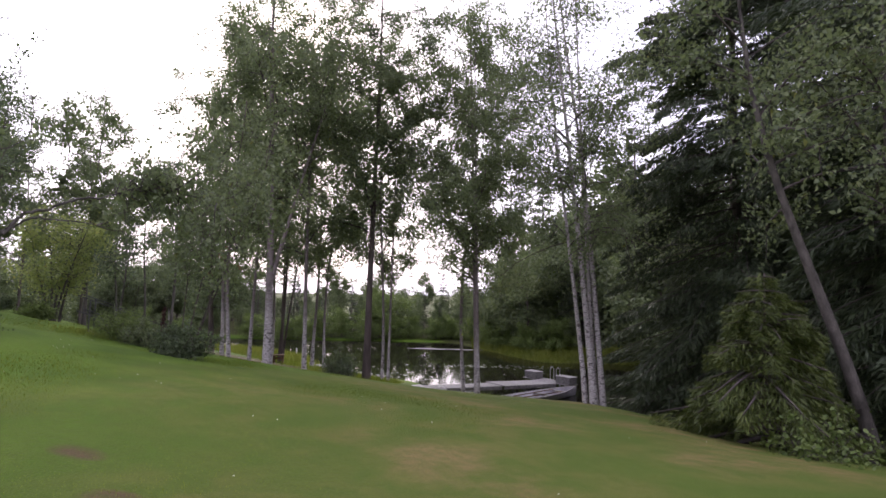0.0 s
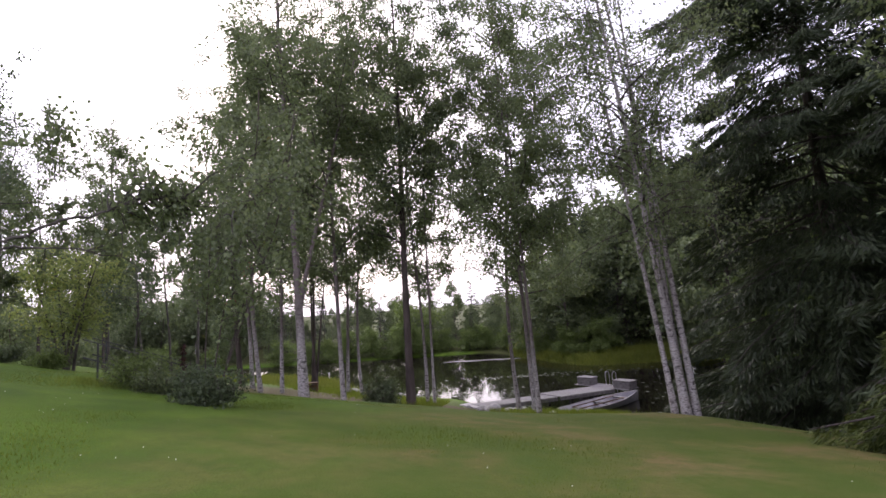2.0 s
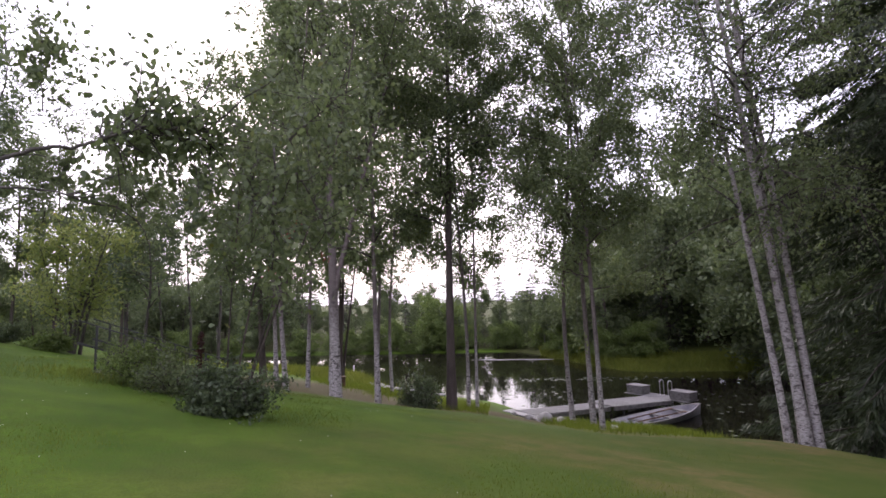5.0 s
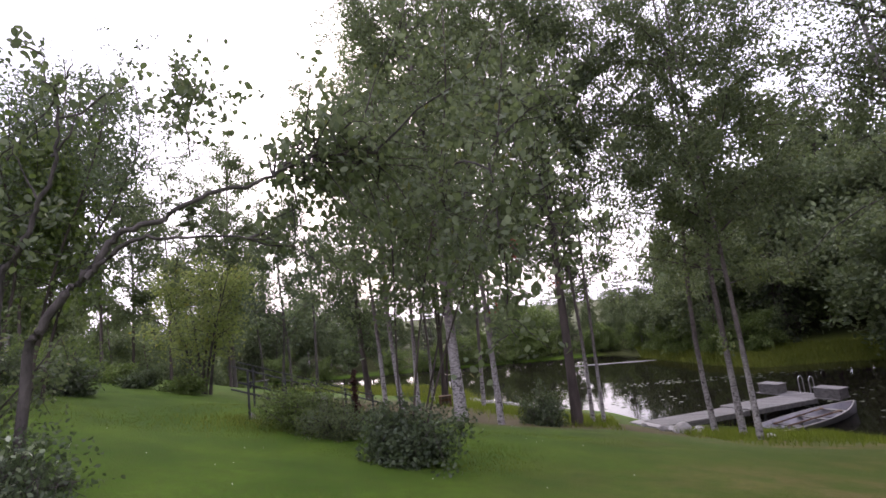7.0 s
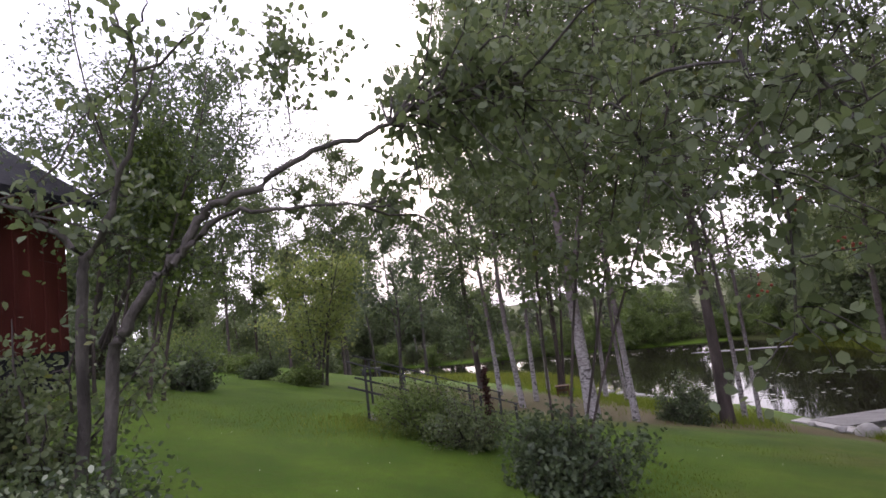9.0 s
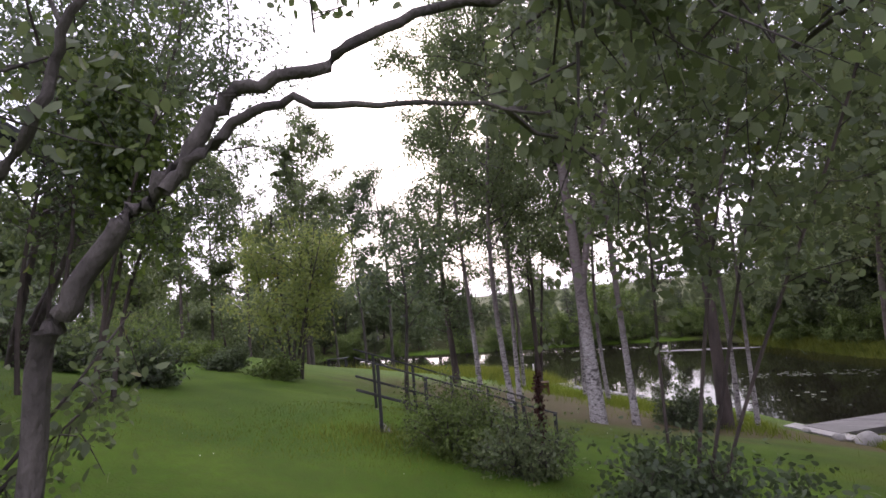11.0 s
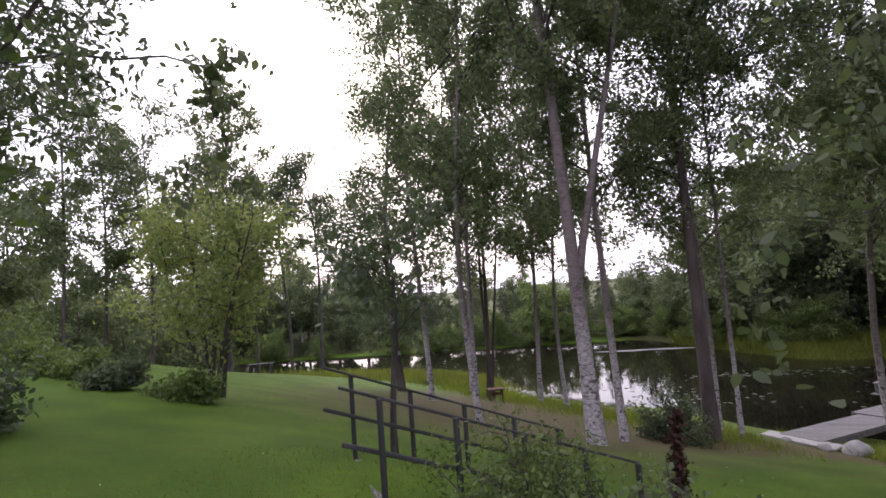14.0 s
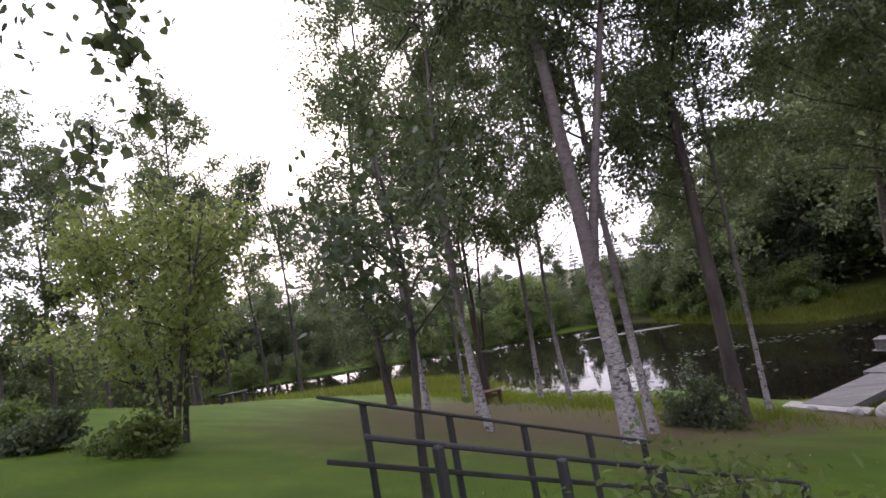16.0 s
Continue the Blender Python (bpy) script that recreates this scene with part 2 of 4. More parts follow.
class Tubes:
    """Many tapered tubes in one mesh."""
    def __init__(self):
        self.v, self.f = [], []

    def add(self, pts, radii, sides=6):
        base = len(self.v)
        n = len(pts)
        for i, p in enumerate(pts):
            d = (Vector(pts[min(i + 1, n - 1)]) - Vector(pts[max(i - 1, 0)])).normalized()
            u = d.orthogonal().normalized() if abs(d.z) < 0.95 else Vector((1, 0, 0))
            u = (u - d * u.dot(d)).normalized()
            w = d.cross(u)
            for s in range(sides):
                a = 2 * math.pi * s / sides
                self.v.append(Vector(p) + (u * math.cos(a) + w * math.sin(a)) * radii[i])
        for i in range(n - 1):
            for s in range(sides):
                t = (s + 1) % sides
                self.f.append((base + i * sides + s, base + i * sides + t, base + (i + 1) * sides + t, base + (i + 1) * sides + s))
        self.f.append(tuple(base + (n - 1) * sides + s for s in range(sides)))

    def mesh(self, name):
        me = bpy.data.meshes.new(name)
        me.from_pydata([tuple(v) for v in self.v], [], self.f)
        me.polygons.foreach_set("use_smooth", [True] * len(me.polygons))
        return me


def leaf_mesh(name, where, size, rng, aspect=0.55, hang=0.3, along=None, fold=0.25, oval=False):
    """Many single leaves, each a folded lozenge of its own."""
    n = len(where)
    if along is None:
        a = rng.normal(size=(n, 3))
        a[:, 2] -= hang * 2
    else:
        a = along + rng.normal(size=(n, 3)) * 0.25
    a /= np.linalg.norm(a, axis=1)[:, None]
    b = np.cross(a, rng.normal(size=(n, 3)))
    b /= np.linalg.norm(b, axis=1)[:, None] + 1e-9
    c = np.cross(a, b)
    s = size * rng.uniform(0.65, 1.3, (n, 1))
    a, b, c = a * s * 0.5, b * s * aspect * 0.5, c * s * aspect * fold
    if oval:
        k = 6
        v = np.empty((n, k, 3))
        v[:, 0], v[:, 3] = where - a, where + a
        v[:, 1], v[:, 2] = where + b * 0.9 - a * 0.5 + c * 0.5, where + b * 0.85 + a * 0.25 + c * 0.5
        v[:, 5], v[:, 4] = where - b * 0.9 - a * 0.5 + c * 0.5, where - b * 0.85 + a * 0.25 + c * 0.5
    else:
        k = 4
        v = np.empty((n, k, 3))
        v[:, 0], v[:, 1], v[:, 2], v[:, 3] = where - a, where + b - a * 0.15 + c, where + a, where - b - a * 0.15 + c
    me = bpy.data.meshes.new(name)
    me.vertices.add(k * n)
    me.vertices.foreach_set("co", v.astype(np.float32).ravel())
    me.loops.add(k * n)
    me.loops.foreach_set("vertex_index", np.arange(k * n, dtype=np.int32))
    me.polygons.add(n)
    me.polygons.foreach_set("loop_start", np.arange(0, k * n, k, dtype=np.int32))
    me.polygons.foreach_set("loop_total", np.full(n, k, dtype=np.int32))
    me.update(calc_edges=True)
    return me


# ---- the lie of the land ----
WATER_Z = -3.9


def smooth01(v):
    v = np.clip(v, 0, 1)
    return v * v * (3 - 2 * v)


# swells and hollows: centre, reach, height
SWELLS = ((-7.5, 22.0, 6.0, 4.5, -0.27), (4.8, 16.7, 3.5, 4.0, 0.2), (-21.0, 34.0, 8.0, 7.0, 0.35), (-22.0, 20.0, 8.0, 8.0, 0.4), (-12.4, 8.6, 2.6, 3.5, 0.3))


def land(x, y):
    """Height of the ground: a lawn that falls to a pond, and rises again on the far bank."""
    x, y = np.asarray(x, float), np.asarray(y, float)
    u, v = np.clip(x, -32, 13) / 10, np.clip(y, -8, 42) / 10
    z = (0.1844 - 1.0191 * u - 0.1755 * v + 0.4012 * u * u - 0.1356 * u * v - 0.7631 * v * v
         + 0.0798 * u ** 3 - 0.0326 * u * u * v + 0.064 * u * v * v + 0.1206 * v ** 3)
    z = z - 0.25 * np.exp(-((x + 1.8) / 3.0) ** 2 - ((y - 3.4) / 2.6) ** 2)
    z = z + 0.2 * np.exp(-((x + 9.2) / 1.5) ** 2 - ((y - 13.0) / 1.2) ** 2)
    z = z - 0.25 * smooth01((y - 13) / 7) * smooth01((x + 3) / 3) - 0.25 * smooth01((y - 14) / 6) * smooth01((x - 3.5) / 3)
    z = z - 0.4 * smooth01((x - 3.5) / 4) * smooth01((y - 5) / 7)
    for cx, cy, sx, sy, dz in SWELLS:
        z = z + dz * np.exp(-((x - cx) / sx) ** 2 - ((y - cy) / sy) ** 2)
    z = np.minimum(z, 2.0)
    z = z + 0.30 * np.exp(-((x + 14.5) / 4.5) ** 2 - ((y - 39.5) / 2.2) ** 2)
    z = z - np.clip(y - 41, 0, 30) * 0.28 + np.clip(x - 14, 0, 8) * 0.35
    z = np.maximum(z, -4.6)
    shore = 55.0 - 14.0 * smooth01((x + 1.0) / 9.0) - 0.25 * np.clip(x - 12, 0, 40)
    bank = WATER_Z - 0.7 + 0.9 * smooth01((y - shore + 2.0) / 4.0) + 1.8 * smooth01((y - shore - 1.0) / 14.0)
    west = WATER_Z - 1.0 + 2.2 * smooth01((-44 - x) / 8.0)
    return np.maximum(z, np.maximum(np.where(y > 30, bank, -9.0), np.where(y > 40, west, -9.0)))


def ground_at(x, y):
    return float(land(x, y))


def build_ground():
    def axis(lo, hi, step, reach):
        inner = list(np.arange(lo, hi + 1e-6, step))
        outer, d, p = [], step, 0.0
        while p < reach:
            d *= 1.35
            p += d
            outer.append(p)
        return np.array([lo - q for q in reversed(outer)] + inner + [hi + q for q in outer])
    xs, ys = axis(-36, 18, 0.3, 500), axis(-8, 60, 0.3, 500)
    gx, gy = np.meshgrid(xs, ys)
    gz = land(gx, gy)
    near = np.exp(-((gx + 4) / 40) ** 2 - ((gy - 15) / 40) ** 2)
    wob = np.array([noise.noise((a * 0.5, b * 0.5, 0.3)) for a, b in zip(gx.ravel(), gy.ravel())]).reshape(gx.shape)
    gz = gz + wob * 0.05 * near
    v = np.stack([gx, gy, gz], -1).reshape(-1, 3)
    w = len(xs)
    idx = np.arange(len(v)).reshape(gx.shape)
    f = np.stack([idx[:-1, :-1], idx[:-1, 1:], idx[1:, 1:], idx[1:, :-1]], -1).reshape(-1, 4)
    me = bpy.data.meshes.new("ground")
    me.from_pydata(v.tolist(), [], f.tolist())
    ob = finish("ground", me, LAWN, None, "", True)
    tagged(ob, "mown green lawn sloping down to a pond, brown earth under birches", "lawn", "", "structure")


build_ground()


def build_water():
    bm = bmesh.new()
    bmesh.ops.create_grid(bm, x_segments=40, y_segments=24, size=1)
    bmesh.ops.transform(bm, matrix=Matrix.Translation((-16, 42, WATER_Z)) @ Matrix.Diagonal((36, 24, 1, 1)), verts=bm.verts)
    ob = part("water", bm, WATER, None, "", True)
    tagged(ob, "dark still pond water mirroring trees and bright sky", "pond", "", "structure")


build_water()


# ---- trees ----
def wander(rng, start, step, n, droop=0.0, wobble=0.15):
    """A wandering line of n+1 points; step is the first way, droop bends it down."""
    p, d = Vector(start), Vector(step)
    pts = [p.copy()]
    for _ in range(n):
        d = d + Vector(rng.normal(size=3)) * wobble * d.length - Vector((0, 0, droop * d.length))
        p = p + d
        pts.append(p.copy())
    return pts


def crown_of(rng, trunk, radii, start, reach, limbs, rise, droop, twigs, shape, thin=1.0):
    """Limbs with their twigs off a trunk; gives a list of tubes and the points at which leaves sit."""
    limbs_made, spots, weight = [], [], []
    n = len(trunk) - 1
    for i in range(limbs):
        h = start + (1 - start) * (i + rng.uniform(0.1, 0.9)) / limbs
        k = min(int(h * n), n - 1)
        p = Vector(trunk[k]).lerp(Vector(trunk[k + 1]), h * n - k)
        r = radii[k]
        a = rng.uniform(0, 2 * math.pi)
        length = reach * shape((h - start) / (1 - start)) * rng.uniform(0.65, 1.2)
        up = rise * rng.uniform(0.6, 1.3)
        d = Vector((math.cos(a) * math.cos(up), math.sin(a) * math.cos(up), math.sin(up)))
        pts = wander(rng, p, d * length / 5, 5, droop, 0.16)
        r0 = min(r * 0.5, 0.012 + length * 0.012) * thin
        tubes = Tubes()
        limbs_made.append(tubes)
        tubes.add(pts, [r0 * (1 - 0.16 * q) for q in range(6)], 4)
        spots += [pts[q].lerp(pts[q + 1], rng.uniform()) for q in range(1, 5) for _ in range(2)]
        had = len(spots) - 8
        for _ in range(twigs):
            q = rng.integers(1, 5)
            b = pts[q].lerp(pts[q + 1], rng.uniform())
            e = Vector(rng.normal(size=3)).normalized() * 0.8 + d * 0.6 + Vector((0, 0, -droop * 1.5))
            tw = wander(rng, b, e.normalized() * length * 0.13, 3, droop * 1.6, 0.25)
            tubes.add(tw, [r0 * 0.35, r0 * 0.28, r0 * 0.2, r0 * 0.1], 3)
            spots += [tw[j].lerp(tw[j + 1], rng.uniform()) for j in range(3) for _ in range(2)]
        weight += [length ** 1.6] * (len(spots) - had)
    return limbs_made, np.array([tuple(s) for s in spots]), np.array(weight)


def grow(name, place, label, seed, height, radius, lean=(0, 0), start=0.35, reach=2.2, limbs=26, rise=0.7, droop=0.08, twigs=5,
         leaves=9000, leaf=0.10, spread=0.16, bark=None, foliage=None, shape=None, stems=None, category="tree", group="", aspect=0.6, bend=0.03, hang=0.3, split=True):
    """A broadleaf tree: tapered trunk (or several stems), limbs, and a crown of single leaves."""
    rng = np.random.default_rng(seed)
    shape = shape or (lambda q: 0.35 + 1.1 * math.sin(math.pi * min(1, q * 0.85 + 0.12)) - 0.35 * q)
    root = thing(name, place, label, category, group)
    all_tubes, spots, weights = Tubes(), [], []
    for ox, oy, lx, ly, hf, rf, *fork in stems or [(0, 0, *lean, 1, 1)]:
        fork = fork[0] if fork else 0.0
        h, r = height * hf - fork, radius * rf
        n = 12
        pts, radii = [], []
        wx, wy = rng.normal(size=2) * bend
        ph = rng.uniform(0, 6)
        for i in range(n + 1):
            q = i / n
            pts.append(Vector((ox + lx * h * q + wx * h * math.sin(q * 5 + ph) * q, oy + ly * h * q + wy * h * math.cos(q * 4 + ph) * q, fork + h * q - 0.15 * (i == 0))))
            radii.append(r * (1.25 if i == 0 else 1.0) * (1 - 0.9 * q ** 0.85) + 0.006)
        trunk = Tubes()
        trunk.add(pts, radii, 9)
        finish("trunk" if not stems else "stem", trunk.mesh("trunk"), bark or BIRCH, root)
        tb, sp, wg = crown_of(rng, pts, radii, start, reach * hf, max(6, int(limbs * hf)), rise, droop, twigs, shape)
        spots.append(sp)
        weights.append(wg)
        for limb in tb:
            if split:
                finish("limb", limb.mesh("limb"), TWIG, root)
            else:
                base = len(all_tubes.v)
                all_tubes.v += limb.v
                all_tubes.f += [tuple(i + base for i in f) for f in limb.f]
    if not split:
        finish("branchwork", all_tubes.mesh("branchwork"), TWIG, root)["kind"] = "stuff"
    spots, weights = np.concatenate(spots), np.concatenate(weights)
    pick = spots[rng.choice(len(spots), leaves, p=weights / weights.sum())] + rng.normal(size=(leaves, 3)) * spread
    pick[:, 2] = np.maximum(pick[:, 2], 0.15)
    crown = finish("crown", leaf_mesh("crown", pick, leaf, rng, aspect, hang, oval=leaves < 8000), foliage or LEAF, root)
    crown["kind"] = "stuff"
    return root


def spruce(place, label, seed, height, reach, whorls, needles, fresh=NEEDLE, skirt=0.02, category="spruce", name="spruce_tree", trunk_r=0.2, size=0.22, taper=0.8):
    rng = np.random.default_rng(seed)
    root = thing(name, place, label, category)
    t = Tubes()
    t.add([(0, 0, -0.2), (0, 0, height * 0.5), (0.05, 0, height)], [trunk_r, trunk_r * 0.6, 0.015], 9)
    finish("trunk", t.mesh("trunk"), BARK, root)
    br, spots, ways = Tubes(), [], []
    for i in range(whorls):
        q = skirt + (1 - skirt) * (i + rng.uniform(0, 0.8)) / whorls
        z = height * q
        for _ in range(rng.integers(6, 9)):
            a = rng.uniform(0, 2 * math.pi)
            L = reach * (1 - q) ** taper * rng.uniform(0.75, 1.15) + 0.15
            d = Vector((math.cos(a), math.sin(a), 0.15 if q > 0.5 else -0.12))
            pts = wander(rng, (0, 0, z), d * L / 6, 6, 0.05, 0.06)
            br.add(pts, [0.03 * (1 - 0.14 * k) * (0.5 + L / reach) for k in range(7)], 4)
            side = Vector((-math.sin(a), math.cos(a), 0))
            m = int(needles * L / reach / whorls / 6)
            for _ in range(m):
                f = rng.uniform(0.12, 1) ** 0.7 * 6
                k = min(int(f), 5)
                p = pts[k].lerp(pts[k + 1], f - k)
                s = rng.uniform(-1, 1)
                w = (1 - f / 6.6) * L * 0.42
                drop = abs(s) * w * 0.35 + rng.uniform(0, 0.28)
                spots.append(tuple(p + side * s * w - Vector((0, 0, drop)) + d * abs(s) * w * 0.5))
                v = d * 0.8 + side * s * 0.9 - Vector((0, 0, rng.uniform(0.2, 1.1)))
                ways.append(tuple(v.normalized()))
    finish("branchwork", br.mesh("branchwork"), TWIG, root)["kind"] = "stuff"
    finish("crown", leaf_mesh("crown", np.array(spots), size, rng, 0.13, 0.3, np.array(ways)), fresh, root)["kind"] = "stuff"
    return root


def shrub(name, place, label, seed, radius, height, leaves, leaf, foliage, stems=14, category="shrub", aspect=0.6, spread=0.07, group="", bark=None, low=0.0):
    rng = np.random.default_rng(seed)
    root = thing(name, place, label, category, group)
    t, spots = Tubes(), []
    for _ in range(stems):
        a, out = rng.uniform(0, 2 * math.pi), rng.uniform(0.1, 1.0)
        d = Vector((math.cos(a) * out * radius, math.sin(a) * out * radius, height * rng.uniform(0.7, 1.1) * (1 - 0.3 * out)))
        pts = wander(rng, (math.cos(a) * 0.08, math.sin(a) * 0.08, -0.05), d / 4, 4, 0.07, 0.15)
        r = 0.008 + 0.006 * height
        t.add(pts, [r, r * 0.8, r * 0.6, r * 0.45, r * 0.2], 5)
        for k in range(1, 5):
            for _ in range(4):
                b = pts[k - 1].lerp(pts[k], rng.uniform())
                e = Vector(rng.normal(size=3)) * radius * 0.22
                tw = [b, b + e * 0.5, b + e + Vector((0, 0, -0.1 * radius))]
                t.add(tw, [r * 0.3, r * 0.22, r * 0.1], 3)
                spots += [tw[1], tw[2], tw[1].lerp(tw[2], 0.5)]
    finish("stemwork", t.mesh("stemwork"), bark or TWIG, root)["kind"] = "stuff"
    spots = np.array([tuple(s) for s in spots])
    pick = spots[rng.integers(0, len(spots), leaves)] + rng.normal(size=(leaves, 3)) * spread
    pick[:, 2] = np.maximum(pick[:, 2], low + 0.02)
    finish("foliage", leaf_mesh("foliage", pick, leaf, rng, aspect, 0.1, oval=True), foliage, root)["kind"] = "stuff"
    return root


def on(x, y, dz=0.0):
    return (x, y, ground_at(x, y) + dz)


BIRCH_LABEL = "slender birch with white bark on the grassy bank"
NARROW = lambda q: 0.55 + 0.6 * math.sin(math.pi * min(1, q * 0.8 + 0.15)) - 0.45 * q

# thick forked birch near the footbridge
grow("birch_tree", on(-6.87, 19.04), "thick forked birch with white and black bark", 1, 17.5, 0.16,
     stems=[(0, 0, -0.03, 0.02, 1.0, 1.0), (-0.08, 0.06, 0.25, 0.05, 0.8, 0.5, 3.0)], start=0.30, reach=3.2, limbs=32, leaves=34000, leaf=0.10, bend=0.016, spread=0.16)
# the stand of birches between lawn and water
STAND = [
    (-6.11, 21.19, 16.0, 0.085, -0.02, 0.02, 2), (-9.43, 21.58, 14.5, 0.08, -0.03, 0.02, 3), (-11.60, 25.69, 15.0, 0.09, -0.02, 0.0, 4),
    (-10.03, 25.24, 16.0, 0.08, -0.01, 0.02, 5), (-3.28, 24.12, 16.5, 0.065, 0.0, 0.0, 6), (-2.93, 23.50, 15.0, 0.055, 0.01, 0.0, 7),
    (-7.16, 28.75, 16.0, 0.075, -0.02, 0.0, 8), (-8.17, 29.81, 16.5, 0.09, 0.02, 0.0, 9), (-11.23, 31.84, 16.0, 0.08, 0.0, 0.0, 10),
    (1.04, 20.85, 14.5, 0.075, -0.02, 0.02, 11), (1.06, 22.45, 16.5, 0.09, -0.03, 0.0, 12), (0.54, 23.60, 17.0, 0.08, -0.03, 0.0, 13),
]
for x, y, h, r, lx, ly, sd in STAND:
    wide = x > -1
    grow("birch_tree", on(x, y), BIRCH_LABEL, sd, h * 1.1, r * 1.05, (lx, ly), 0.27, 3.9 if wide else 3.3, 36 if wide else 32, leaves=29000 if wide else 21000, leaf=0.11, shape=NARROW, spread=0.16, group="birches on the bank")
# dark trunks in the same stand
grow("pine_tree", on(-3.81, 22.84), "tall dark-trunked pine on the bank beside the pond", 21, 19.5, 0.17, (0.01, 0.0), 0.33, 3.0, 34, 0.5, 0.05, 6, 23000, 0.12, 0.15, BARK, LEAF_DARK, bend=0.012)
grow("alder_tree", on(-13.45, 28.45), "dark-trunked tree with a dense dark crown", 22, 15.0, 0.15, (-0.02, 0.0), 0.14, 2.4, 40, 0.2, 0.08, 5, 17000, 0.13, 0.24, BARK, LEAF_DARK, NARROW)
grow("alder_tree", on(-10.27, 30.35), "dark many-stemmed alder beside a wooden seat", 23, 14.0, 0.10, stems=[(0, 0, 0.04, 0, 1, 1), (0.2, 0, -0.03, 0.02, 0.9, 0.8), (0.1, 0.2, 0.1, 0.03, 0.85, 0.7)], start=0.35, reach=2.6, limbs=16, leaves=14000, leaf=0.12, bark=BARK, foliage=LEAF, spread=0.22)
# clump of tall birches by the spruce
grow("birch_tree", on(4.43, 16.23), "clump of tall birches with white flaking stems", 31, 15.5, 0.115,
     stems=[(0, 0, -0.085, 0.03, 1, 1), (0.28, 0.05, -0.072, 0.05, 1.05, 0.8), (0.12, 0.35, -0.03, 0.06, 0.95, 0.75), (-0.18, 0.35, -0.09, 0.04, 0.9, 0.7)],
     start=0.30, reach=3.1, limbs=24, leaves=33000, leaf=0.09, bark=BIRCH_WHITE, droop=0.14, bend=0.012, spread=0.2)
# spruces
spruce(on(10.37, 18.74), "huge dark spruce with drooping skirts down to the grass", 41, 25.0, 4.8, 64, 320000, NEEDLE, 0.02, size=0.30, taper=0.32)
spruce(on(10.81, 10.35), "tall dark spruce at the edge of the lawn", 42, 23.0, 4.4, 56, 190000, NEEDLE, 0.02, size=0.30, taper=0.32)
spruce(on(12.83, 14.47), "tall dark spruce standing behind the others", 45, 24.0, 4.4, 50, 100000, NEEDLE, 0.05, size=0.32, taper=0.3)
spruce(on(5.3, 8.9), "low bushy young spruce with fresh green needles", 43, 2.9, 1.7, 16, 44000, NEEDLE_FRESH, 0.02, trunk_r=0.06, size=0.15)
# leaning tree on the right-hand edge of the lawn
grow("alder_tree", on(6.9, 8.4), "leaning grey-stemmed alder in front of the dark spruce", 44, 9.0, 0.105,
     stems=[(-0.1, 0.1, -0.24, 0.05, 1, 1), (0.25, 0.0, 0.02, 0.02, 0.9, 0.9)], start=0.42, reach=2.3, limbs=18, leaves=9000, leaf=0.10, bark=GREYBARK, foliage=LEAF, droop=0.12)
# yellowing rowan on the lawn
grow("rowan_tree", on(-13.5988, 17.1716), "small yellowing rowan with many thin stems on the lawn", 51, 3.8, 0.04,
     stems=[(0, 0, -0.15, 0.0, 1, 1), (0.1, 0.1, 0.15, 0.05, 0.95, 1), (0.05, -0.1, 0.0, 0.1, 1.05, 1), (-0.1, 0.05, -0.28, -0.1, 0.85, 1), (0.1, -0.1, 0.3, -0.05, 0.85, 1)],
     start=0.25, reach=0.95, limbs=16, leaves=8000, leaf=0.10, bark=GREYBARK, foliage=LEAF_YELLOW, aspect=0.5)
# shore trees to the left
for x, y, h, r, sd in ((-21.55, 38.7, 14.5, 0.12, 61), (-23.3, 38.2, 13.5, 0.10, 62), (-27.0, 40.5, 12.0, 0.10, 63)):
    grow("pine_tree", on(x, y), "slim pale-trunked pine at the far edge of the lawn", sd, h, r, (0.0, 0.0), 0.5, 2.5, 26, leaves=9500, leaf=0.15, bark=GREYBARK, foliage=LEAF_DARK, group="pines at the lawn's edge")
grow("birch_tree", on(-23, 31.5), "tall birch rising above the smaller trees", 64, 15.5, 0.12, (0.0, 0.0), 0.2, 3.4, 38, leaves=19000, leaf=0.15, bark=GREYBARK, shape=NARROW)
for x, y, h, sd in ((-25.37, 24.90, 10.5, 66), (-24.23, 27.98, 10.0, 67), (-27.89, 23.14, 11.0, 68), (-22.63, 30.63, 10.0, 69), (-26.63, 28.00, 11.0, 70)):
    grow("birch_tree", on(x, y), "thin dark-stemmed birch in the wood beside the lawn", sd, h * 1.15, 0.08, (0.0, 0.0), 0.25, 2.7, 24, leaves=8500, leaf=0.15, bark=BARK, shape=NARROW, group="birches beside the lawn")
grow("sapling", on(-9.20, 13.89), "thin young tree on the lawn by the footbridge", 65, 2.6, 0.035, (0.05, 0.0), 0.45, 0.8, 12, leaves=900, leaf=0.08, bark=GREYBARK, foliage=LEAF_DARK, category="sapling")


